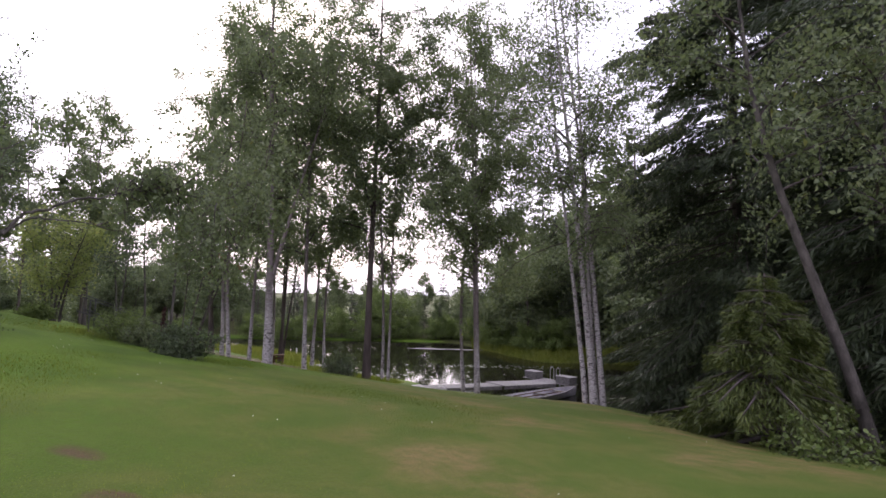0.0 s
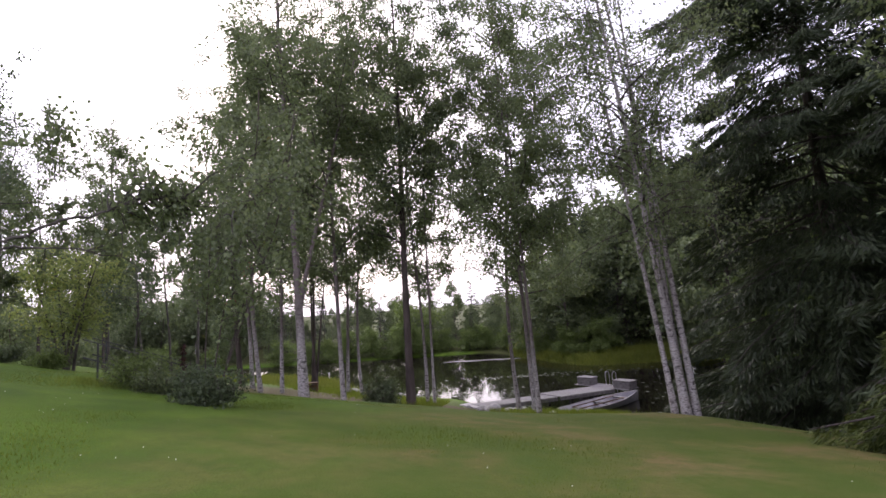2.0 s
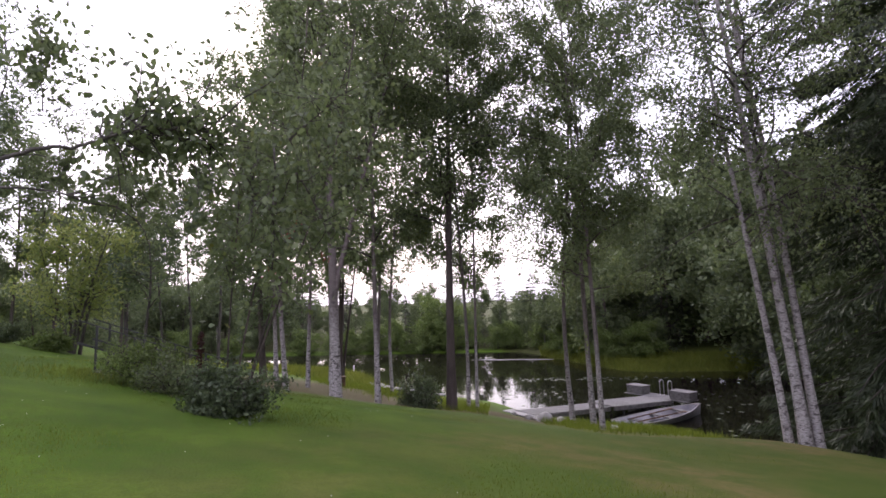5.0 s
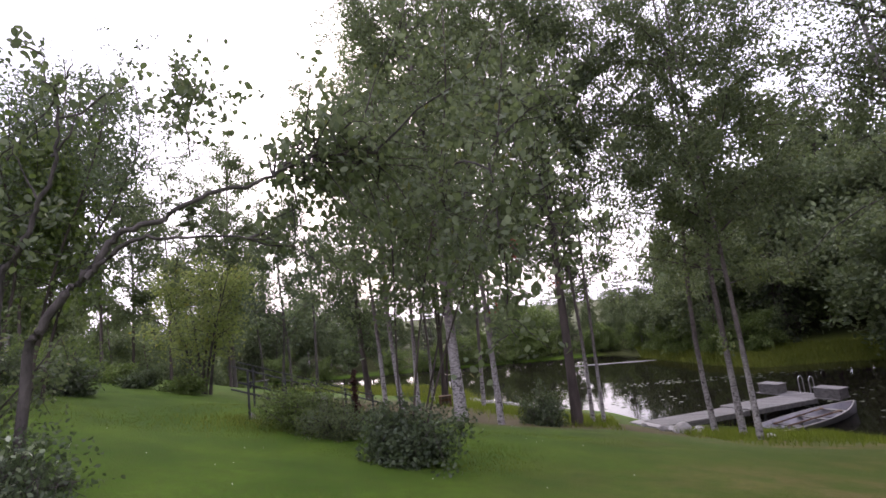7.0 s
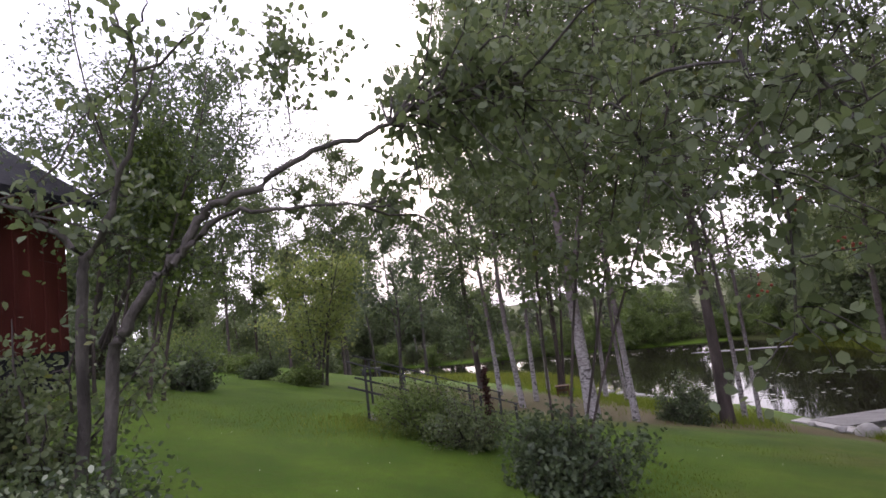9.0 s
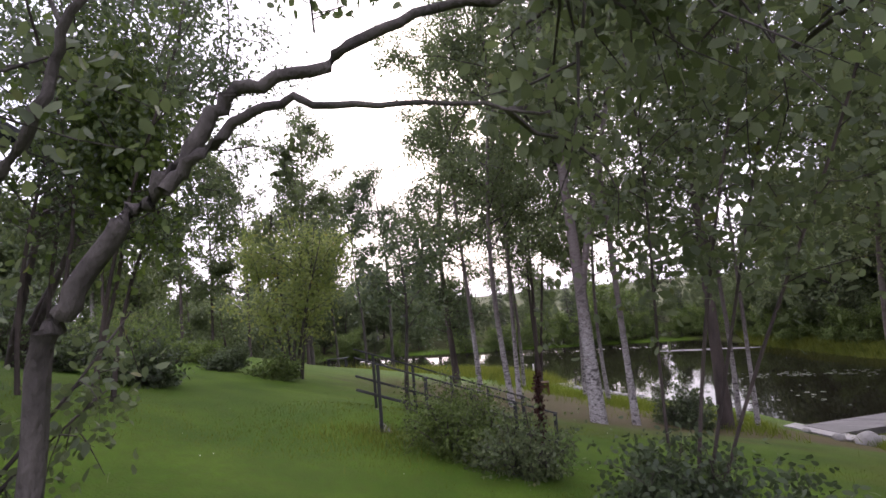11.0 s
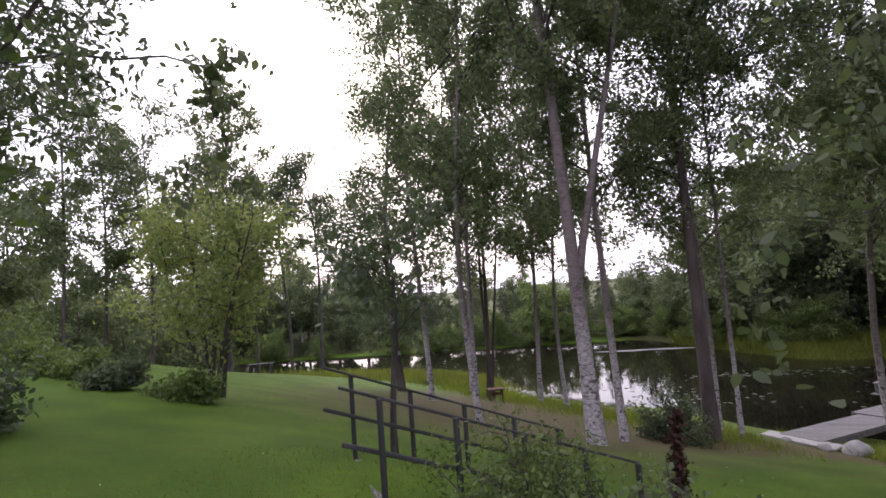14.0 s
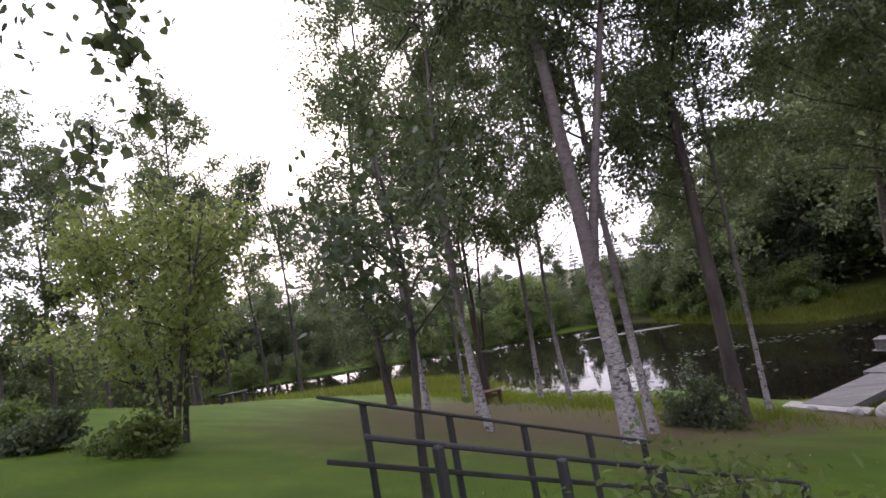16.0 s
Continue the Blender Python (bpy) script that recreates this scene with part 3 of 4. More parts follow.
def spray(root, base, way, reach, twigs, leaves, leaf, foliage, rng, label, scatter=0.045):
    """A leafy shoot: one thin stem, side twigs, and leaves along them."""
    stem = wander(rng, base, way / 5, 5, 0.0, 0.1)
    t, spots = Tubes(), []
    t.add(stem, [0.010, 0.009, 0.007, 0.006, 0.004, 0.002], 5)
    for _ in range(twigs):
        q = rng.uniform(0.3, 4.99)
        k = int(q)
        p = stem[k].lerp(stem[k + 1], q - k)
        e = Vector(rng.normal(size=3)).normalized() * reach * rng.uniform(0.4, 1.0) / 4
        tw = wander(rng, p, e, 4, 0.04, 0.25)
        t.add(tw, [0.005, 0.004, 0.003, 0.002, 0.001], 4)
        spots += [tw[j].lerp(tw[j + 1], rng.uniform()) for j in range(4) for _ in range(3)]
    finish("shoot", t.mesh("shoot"), GREYBARK, root)["kind"] = "stuff"
    spots = np.array([tuple(p) for p in spots])
    pick = spots[rng.integers(0, len(spots), leaves)] + rng.normal(size=(leaves, 3)) * scatter
    finish("leaf_spray", leaf_mesh("leaf_spray", pick, leaf, rng, 0.7, 0.5, oval=True), foliage, root, label)["kind"] = "stuff"


# ---- the tree that arches over the path ----
def arching_tree():
    rng = np.random.default_rng(71)
    bx, by, bz = on(-7.79, 7.87)
    root = thing("arching_tree", (bx, by, bz), "old leaning tree whose grey limbs arch over the path", "tree")

    def limb(name, pts, r0, r1, sides=8):
        out = []
        for i in range(len(pts) - 1):
            for k in range(4):
                q = k / 4
                p0, p1, p2, p3 = (Vector(pts[max(0, min(len(pts) - 1, i + j))]) for j in (-1, 0, 1, 2))
                out.append(0.5 * ((2 * p1) + (p2 - p0) * q + (2 * p0 - 5 * p1 + 4 * p2 - p3) * q * q + (3 * p1 - p0 - 3 * p2 + p3) * q ** 3))
        out.append(Vector(pts[-1]))
        out = [p - Vector((bx, by, bz)) + Vector(rng.normal(size=3)) * 0.012 for p in out]
        t = Tubes()
        t.add(out, [r0 + (r1 - r0) * i / (len(out) - 1) for i in range(len(out))], sides)
        finish(name, t.mesh(name), GREYBARK, root)
        return out
    main = limb("trunk", [(bx, by, bz - 0.2), (-7.71, 7.89, 1.67), (-7.62, 7.94, 1.86), (-7.51, 8.00, 2.10), (-7.38, 8.08, 2.25), (-7.27, 8.14, 2.41), (-7.19, 8.20, 2.55), (-7.12, 8.26, 2.63), (-6.92, 8.37, 2.69), (-6.72, 8.48, 2.82), (-6.48, 8.61, 2.94), (-6.21, 8.76, 2.99), (-6.01, 8.87, 3.09), (-5.76, 9.00, 3.23), (-5.49, 9.15, 3.25), (-5.17, 9.32, 3.28)], 0.040, 0.010)
    low = limb("limb", [(-7.33, 8.09, 2.25), (-7.24, 8.14, 2.37), (-7.10, 8.21, 2.48), (-6.95, 8.29, 2.54), (-6.68, 8.44, 2.52), (-6.44, 8.56, 2.51), (-6.07, 8.75, 2.46)], 0.026, 0.006)
    old = limb("limb", [(-8.25, 7.99, bz - 0.1), (-8.15, 7.99, 2.05), (-8.09, 7.99, 2.39)], 0.042, 0.032)
    left = limb("limb", [(-8.09, 7.99, 2.39), (-8.16, 7.85, 2.58), (-8.21, 7.73, 2.70), (-8.32, 7.58, 2.80)], 0.028, 0.010)
    tall = limb("limb", [(-8.09, 7.99, 2.39), (-7.91, 8.04, 2.64), (-7.83, 8.06, 2.88), (-7.69, 8.09, 3.12), (-7.63, 8.09, 3.48), (-7.61, 8.07, 3.80), (-7.68, 8.01, 4.06), (-7.63, 8.02, 4.20)], 0.026, 0.004)
    for fork in ([(-7.66, 8.09, 3.33), (-7.51, 8.13, 3.57), (-7.43, 8.14, 3.81)], [(-7.63, 8.05, 3.91), (-7.50, 8.09, 4.04), (-7.45, 8.10, 4.18)], [(-7.80, 8.06, 2.95), (-7.88, 8.01, 3.18), (-7.94, 7.96, 3.44)]):
        limb("limb", fork, 0.012, 0.003, 5)
    spots = []
    tw = Tubes()
    for line, lo, n in ((main, 47, 52), (low, 20, 3), (tall, 16, 4), (left, 6, 6)):
        for _ in range(n):
            p = line[rng.integers(lo, len(line))]
            d = Vector(rng.normal(size=3)).normalized() * 0.12 + Vector((0.04, 0.06, 0.03))
            pts = wander(rng, p, d, 5, 0.1, 0.3)
            tw.add(pts, [0.012, 0.01, 0.008, 0.006, 0.004, 0.002], 4)
            spots += [pts[k].lerp(pts[k + 1], rng.uniform()) for k in range(1, 5) for _ in range(3)]
    finish("twigwork", tw.mesh("twigwork"), GREYBARK, root)["kind"] = "stuff"
    spots = np.array([tuple(s) for s in spots])
    spots = spots[spots[:, 2] + bz > 2.35]
    pick = spots[rng.integers(0, len(spots), 2600)] + rng.normal(size=(2600, 3)) * 0.08
    finish("crown", leaf_mesh("crown", pick, 0.08, rng, 0.62, 0.5, oval=True), LEAF, root)["kind"] = "stuff"
    # a loose spray of heart-shaped leaves that stands up against the sky, and a dense green mass beside it
    spray(root, Vector((-7.99, 10.14, 3.98)) - Vector((bx, by, bz)), Vector((0.0, 0.0, 1.15)), 0.95, 30, 520, 0.09, LEAF, rng, "loose spray of rounded leaves", 0.07)
    spray(root, Vector((-10.79, 10.76, 2.88)) - Vector((bx, by, bz)), Vector((0.0, 0.0, 2.2)), 1.0, 50, 4600, 0.085, LEAF_FRESH, rng, "dense upright mass of green leaves", 0.16)


arching_tree()
# leafy crown that hangs beyond the arch, over the dark bush
HAW = on(-5.65, 10.75)
haw = grow("hawthorn_tree", HAW, "bushy berry tree with dense hanging leaves and red berries", 72, 5.6, 0.009,
     stems=[(0, 0, 0.18, 0.02, 1, 1), (0.1, 0.05, 0.36, -0.04, 0.9, 0.9), (-0.1, 0.05, 0.0, 0.04, 0.9, 0.8), (0.05, 0.1, 0.28, 0.1, 0.95, 0.9)], start=0.30, reach=1.35, limbs=20, leaves=7800, leaf=0.078, bark=BARK, foliage=LEAF, droop=0.16, spread=0.09)
hrng = np.random.default_rng(101)
for _ in range(5):
    c = np.array((-3.80, 8.66, 1.85)) - np.array(HAW) + hrng.normal(size=3) * np.array((0.2, 0.12, 0.2))
    bm = bmesh.new()
    for _ in range(9):
        bmesh.ops.create_icosphere(bm, subdivisions=1, radius=0.008, matrix=Matrix.Translation(c + hrng.normal(size=3) * 0.025))
    part("berry_cluster", bm, BERRY, haw, "cluster of small red berries")["kind"] = "stuff"
hshift = Vector(HAW)
hang = Tubes()
for a, b, r in (((-4.85, 10.18, 3.01), (-4.03, 8.36, 2.63), 0.018), ((-4.85, 10.18, 3.01), (-4.53, 8.95, 2.68), 0.014)):
    hang.add([(Vector(a) - hshift).lerp(Vector(b) - hshift, k / 6) + Vector((0, 0, 0.18 * math.sin(math.pi * k / 6))) for k in range(7)], [r * (1 - 0.1 * k) for k in range(7)], 5)
finish("bough", hang.mesh("bough"), GREYBARK, haw)["kind"] = "stuff"
for base, way, reach, n in (((-4.03, 8.36, 2.68), (0.1, -0.1, -1.0), 0.5, 420), ((-3.84, 8.29, 2.53), (0.35, 0.1, -0.55), 0.45, 260), ((-4.53, 8.95, 2.73), (0.1, -0.1, -0.6), 0.5, 330), ((-4.05, 8.72, 2.91), (0.5, -0.2, 0.5), 0.6, 300)):
    spray(haw, Vector(base) - hshift, Vector(way), reach, 34, int(n * 1.3), 0.058, LEAF, hrng, "hanging spray of broad leaves", 0.05)
# dense dark growth left of the path
grow("willow_tree", on(-11.5, 10.5), "dense dark willow with many upright stems", 73, 5.6, 0.02,
     stems=[(0.4 * math.cos(k), 0.4 * math.sin(k), 0.17 + 0.08 * math.cos(k), 0.06 + 0.08 * math.sin(k), 0.8 + 0.05 * (k % 4), 1) for k in range(6)], start=0.30, droop=0.0, reach=1.15, limbs=20, rise=0.5, leaves=15000, leaf=0.07, spread=0.12, bend=0.07, bark=BARK, foliage=LEAF_DARK, aspect=0.45)
overhang = grow("willow_tree", on(-14.44, 11.65), "leafy willow whose branches reach out over the lawn", 74, 6.0, 0.06,
     stems=[(0, 0, 0.16, 0.12, 1, 1), (0.1, 0.1, 0.34, 0.22, 0.95, 0.9), (-0.2, 0.1, 0.26, 0.36, 0.95, 0.9)], start=0.5, reach=2.1, limbs=14, leaves=5200, leaf=0.10, spread=0.09, bark=GREYBARK, foliage=LEAF_DARK, aspect=0.5)
ORIGIN = Vector(on(-14.44, 11.65))
orng = np.random.default_rng(78)
bough = Tubes()
for goal, r in (((-10.95, 13.68, 4.44), 0.03), ((-12.02, 12.77, 4.46), 0.025), ((-11.91, 13.05, 3.79), 0.02)):
    g = Vector(goal) - ORIGIN
    pts = [Vector((0.3, 0.2, 2.2)).lerp(g, k / 8) + Vector((0, 0, 0.35 * math.sin(math.pi * k / 8))) + Vector(orng.normal(size=3)) * 0.05 for k in range(9)]
    bough.add(pts, [r * (1 - 0.09 * k) for k in range(9)], 6)
finish("bough", bough.mesh("bough"), GREYBARK, overhang)["kind"] = "stuff"
for base, way, reach, twigs, n in (((-10.95, 13.68, 4.54), (0.1, 0.05, -1.0), 0.55, 34, 190), ((-10.95, 13.67, 4.16), (0.3, 0.1, 0.6), 0.5, 16, 90), ((-11.92, 12.86, 4.60), (0.0, 0.05, -0.7), 0.45, 20, 110), ((-11.21, 13.59, 3.39), (0.1, 0.0, -0.5), 0.45, 20, 70)):
    spray(overhang, Vector(base) - ORIGIN, Vector(way), reach, twigs, n, 0.105, LEAF, orng, "hanging spray of pointed leaves")
bare = Tubes()
brng = np.random.default_rng(77)
for e, up in ((3.0, 0.0), (2.6, 0.3), (2.3, -0.2)):
    pts = wander(brng, (0.3, 0.1, 2.0 + up * 0.5), Vector((e, 0.5 + up, 0.5)) / 7, 7, 0.0, 0.09)
    bare.add(pts, [0.03 - 0.0038 * k for k in range(8)], 5)
    for k in range(3, 8):
        for _ in range(2):
            tw = wander(brng, pts[k], Vector((0.1, brng.normal() * 0.1, brng.normal() * 0.08)), 4, 0.02, 0.5)
            bare.add(tw, [0.007, 0.005, 0.004, 0.003, 0.002], 4)
finish("bare_branch", bare.mesh("bare_branch"), GREYBARK, overhang, "dead leafless branch")["kind"] = "stuff"

# ---- shrubs ----
shrub("bush", on(-5.65, 10.5), "dark green rounded bush at the edge of the lawn", 81, 0.55, 0.75, 13000, 0.05, LEAF_DARK, 26)
shrub("bush", on(-7, 11.65), "loose leafy bush beside the dark bush", 82, 0.42, 0.75, 4500, 0.042, LEAF, 18)
shrub("bush", on(-7.75, 11.9), "light green bush growing against the footbridge", 83, 0.6, 0.8, 12000, 0.042, LEAF_FRESH, 26, spread=0.07, aspect=0.4)
shrub("bush", on(-8.70, 7.94), "leafy green shrub wound round the old trunk", 84, 0.45, 1.4, 4500, 0.055, LEAF, 16)
shrub("bush", on(-7.86, 7.18), "low bush with pale silvery leaves by the path", 85, 0.55, 0.3, 3200, 0.05, LEAF_PALE, 18)
shrub("bush", on(-7.65, 7.65), "low dark bush by the path", 86, 0.6, 0.5, 5000, 0.04, LEAF_DARK, 16)
shrub("bush", on(-9.20, 7.39), "low green undergrowth under the old tree", 87, 0.9, 0.6, 6000, 0.055, LEAF_FRESH, 18)
shrub("bush", on(-4.81, 22.10), "dark round bush at the water's edge", 88, 0.9, 1.1, 4500, 0.09, LEAF_DARK, 20)
for x, y, r, h, mt, sd in ((-14.56, 15.95, 0.45, 0.5, LEAF_DARK, 91), (-15.88, 16.37, 0.55, 0.5, LEAF_FRESH, 92), (-17.39, 16.80, 0.7, 0.45, LEAF_FRESH, 93), (-19.28, 17.37, 1.3, 0.9, LEAF_FRESH, 94), (-13.12, 15.92, 0.38, 0.5, LEAF_FRESH, 95), (-21.42, 18.57, 1.4, 1.0, LEAF_FRESH, 96), (-23.73, 20.27, 1.6, 1.1, LEAF_YELLOW, 97)):
    shrub("bush", on(x, y), "leafy perennial along the edge of the lawn", sd, r, h, 6500, 0.065, mt, 20, group="plants along the lawn's edge")
def dock_plant(place):
    rng = np.random.default_rng(98)
    root = thing("dock_plant", place, "tall dry reddish-brown flower spike in the grass", "plant")
    t = Tubes()
    stalk = wander(rng, (0, 0, -0.05), Vector((0.01, 0.0, 0.95)) / 6, 6, 0.0, 0.04)
    t.add(stalk, [0.011, 0.010, 0.009, 0.008, 0.006, 0.004, 0.002], 6)
    finish("stalk", t.mesh("stalk"), STUMPWOOD, root)
    pts = []
    for _ in range(1500):
        q = rng.uniform(1.2, 5.99)
        p = stalk[int(q)].lerp(stalk[int(q) + 1], q - int(q))
        w = 0.045 * (1.1 - 0.1 * q) * (0.6 + 0.4 * math.sin(q * 9))
        pts.append((p.x + rng.normal() * w, p.y + rng.normal() * w, p.z + rng.normal() * 0.02))
    finish("seed_head", leaf_mesh("seed_head", np.array(pts), 0.032, rng, 0.7, 0.0), LEAF_RED, root)["kind"] = "stuff"


dock_plant(on(-6.87, 12.06))
shrub("bush", on(-12.4, 12.3), "low dark bush at the foot of the willow", 120, 0.7, 0.9, 2600, 0.075, LEAF_DARK, 18)
for x, y, r, h, sd in ((-14.21, 12.13, 0.6, 0.6, 121), (-16.29, 12.72, 1.1, 1.5, 122), (-18.73, 13.74, 1.3, 1.6, 123)):
    shrub("bush", on(x, y), "dark leafy bush at the top of the lawn", sd, r, h, 6000, 0.065, LEAF_DARK, 20, group="bushes behind the house")
shrub("bush", on(5.27, 7.54), "low green plants at the foot of the spruce", 99, 0.9, 0.45, 1800, 0.07, LEAF_FRESH, 16)


# ---- woods round the pond ----
def woods():
    rng = np.random.default_rng(111)
    kinds = [
        grow("birch_tree", on(-30, 24), "leafy birch in the wood round the pond", 112, 11, 0.11, (0, 0), 0.18, 2.6, 20, twigs=4, leaves=6000, leaf=0.25, foliage=LEAF_GREY, shape=NARROW, spread=0.3, group="trees round the pond", split=False),
        grow("alder_tree", on(-34, 30), "broad leafy alder in the wood round the pond", 113, 9, 0.13, (0, 0), 0.08, 3.0, 22, twigs=4, leaves=6500, leaf=0.26, bark=BARK, foliage=LEAF_GREY, spread=0.35, group="trees round the pond", split=False),
        grow("willow_bush", on(-8, 58), "rounded green willow at the water's edge", 114, 5.0, 0.08, (0, 0), 0.03, 2.6, 20, twigs=4, leaves=6500, leaf=0.23, bark=BARK, foliage=LEAF_FRESH, spread=0.3, group="trees round the pond", split=False),
        spruce(on(12, 48), "dark spruce in the wood round the pond", 115, 12, 2.4, 22, 9000, NEEDLE, 0.04, size=0.4),
    ]
    spots = []
    for x in np.arange(-62, 34, 2.5):            # far shore, two rows deep and more
        shore = 55.0 - 14.0 * float(smooth01((x + 1.0) / 9.0)) - 0.25 * max(0, x - 12)
        for row, off in enumerate((1.5, 4.5, 8.5, 13.5)):
            if x > 0 and row == 0:
                off = 8.0
            off += 4.0 * float(smooth01((x - 1.0) / 13.0))
            k = rng.choice([2, 1, 2]) if row == 0 else rng.choice([0, 1, 1, 3])
            rise = float(smooth01((x - 1.0) / 13.0))
            size = (0.34 + 0.46 * rise) if row == 0 else 0.37 + 0.03 * row + 0.1 * (row == 3) + 1.05 * rise
            size += 0.35 * float(smooth01((-22 - x) / 8.0)) * (row > 0)
            if k == 2:
                size *= 1.5
            spots.append((x + rng.normal() * 0.8, shore + off + rng.normal() * 0.8, k, size * rng.uniform(0.8, 1.2)))
    for x in np.arange(-1.0, 10.0, 1.5):          # low growth round the bend of the far shore
        shore = 55.0 - 14.0 * float(smooth01((x + 1.0) / 9.0))
        for off, k in ((3.0, 2), (5.5, 1), (8.5, 0), (12.0, 1), (15.0, 3)):
            spots.append((x + rng.normal() * 0.5, shore + off + rng.normal() * 0.6, k, rng.uniform(0.28, 0.38) * (1.4 if k == 2 else 1.0)))
    for y in np.arange(8, 52, 3.0):               # wood to the left
        for off in (0, 5):
            spots.append((-33 - off - 0.12 * y + rng.normal(), y + rng.normal(), rng.choice([0, 1, 0]), rng.uniform(0.6, 0.9)))
    for y in np.arange(14, 40, 3.2):              # wood to the right
        for off in (0, 4):
            spots.append((16.5 + off + rng.normal() * 0.7, y + rng.normal() * 0.7, rng.choice([1, 3, 1, 2]), rng.uniform(1.0, 1.4)))
    for x in np.arange(-24, 22, 5.0):             # behind the lawn
        spots.append((x, -18 + rng.normal() * 2, rng.choice([0, 1, 3]), rng.uniform(0.8, 1.1)))
    for x, y, k, s in spots:
        z = ground_at(x, y)
        c = copy_thing(kinds[k], pose(x, y, z - 0.1, 0, 0, rng.uniform(0, 360)))
        c.scale = (s * rng.uniform(0.9, 1.2), s * rng.uniform(0.9, 1.2), s)


woods()


# ---- footbridge over the ditch ----
def footbridge():
    a0, b0 = Vector((-9.31, 13.11, 0.0)), Vector((-8.69, 12.05, 0.0))    # far and near corner of its upper end
    way = Vector((0.92, 0.66, -0.46))
    length, z0 = 1.9, 0.36
    root = thing("footbridge", ((a0 + b0) / 2 + Vector((0, 0, z0))), "small weathered footbridge with dark rails and grey planks", "bridge")
    mid = (a0 + b0) / 2 + Vector((0, 0, z0))
    across = (b0 - a0).normalized()
    wide = (b0 - a0).length

    def at(s, c, up):
        return way * s + across * c + Vector((0, 0, up))
    for side in (-1, 1):
        bm = bmesh.new()
        beam(bm, at(-0.1, side * (wide / 2 - 0.06), -0.09), at(length + 0.2, side * (wide / 2 - 0.06), -0.09), 0.08, 0.12)
        part("bearer", bm, DARKWOOD, root)
        for s in (0.0, 0.48, 0.96, 1.44, 1.9):
            bm = bmesh.new()
            beam(bm, at(s, side * wide / 2, -0.35), at(s + 0.01, side * wide / 2, 0.74), 0.042, 0.036)
            part("post", bm, DARKWOOD, root)
        for up, h in ((0.74, 0.022), (0.38, 0.032)):
            bm = bmesh.new()
            p, q = at(-0.22, side * wide / 2, up), at(length + 0.05, side * wide / 2, up)
            beam(bm, p + across * side * (-0.03 if up < 0.8 else 0), q + across * side * (-0.03 if up < 0.8 else 0), 0.05 if up > 0.8 else 0.022, h)
            part("rail", bm, DARKWOOD, root)
    rng = np.random.default_rng(5)
    for i in range(15):
        s = 0.05 + i * 0.128
        bm = bmesh.new()
        j = rng.normal() * 0.006
        along = way.normalized()
        tilt = Matrix((across, along, across.cross(along))).transposed()
        if tilt[2][2] < 0:
            tilt = Matrix((across, -along, -across.cross(along))).transposed()
        box(bm, (wide + 0.04 + j, 0.142, 0.03), at(s, 0.0, j), tilt, 0.005)
        part("plank", bm, GREYWOOD, root)


footbridge()


# ---- jetty, boat and what lies round them ----
DECK_Z = -3.6


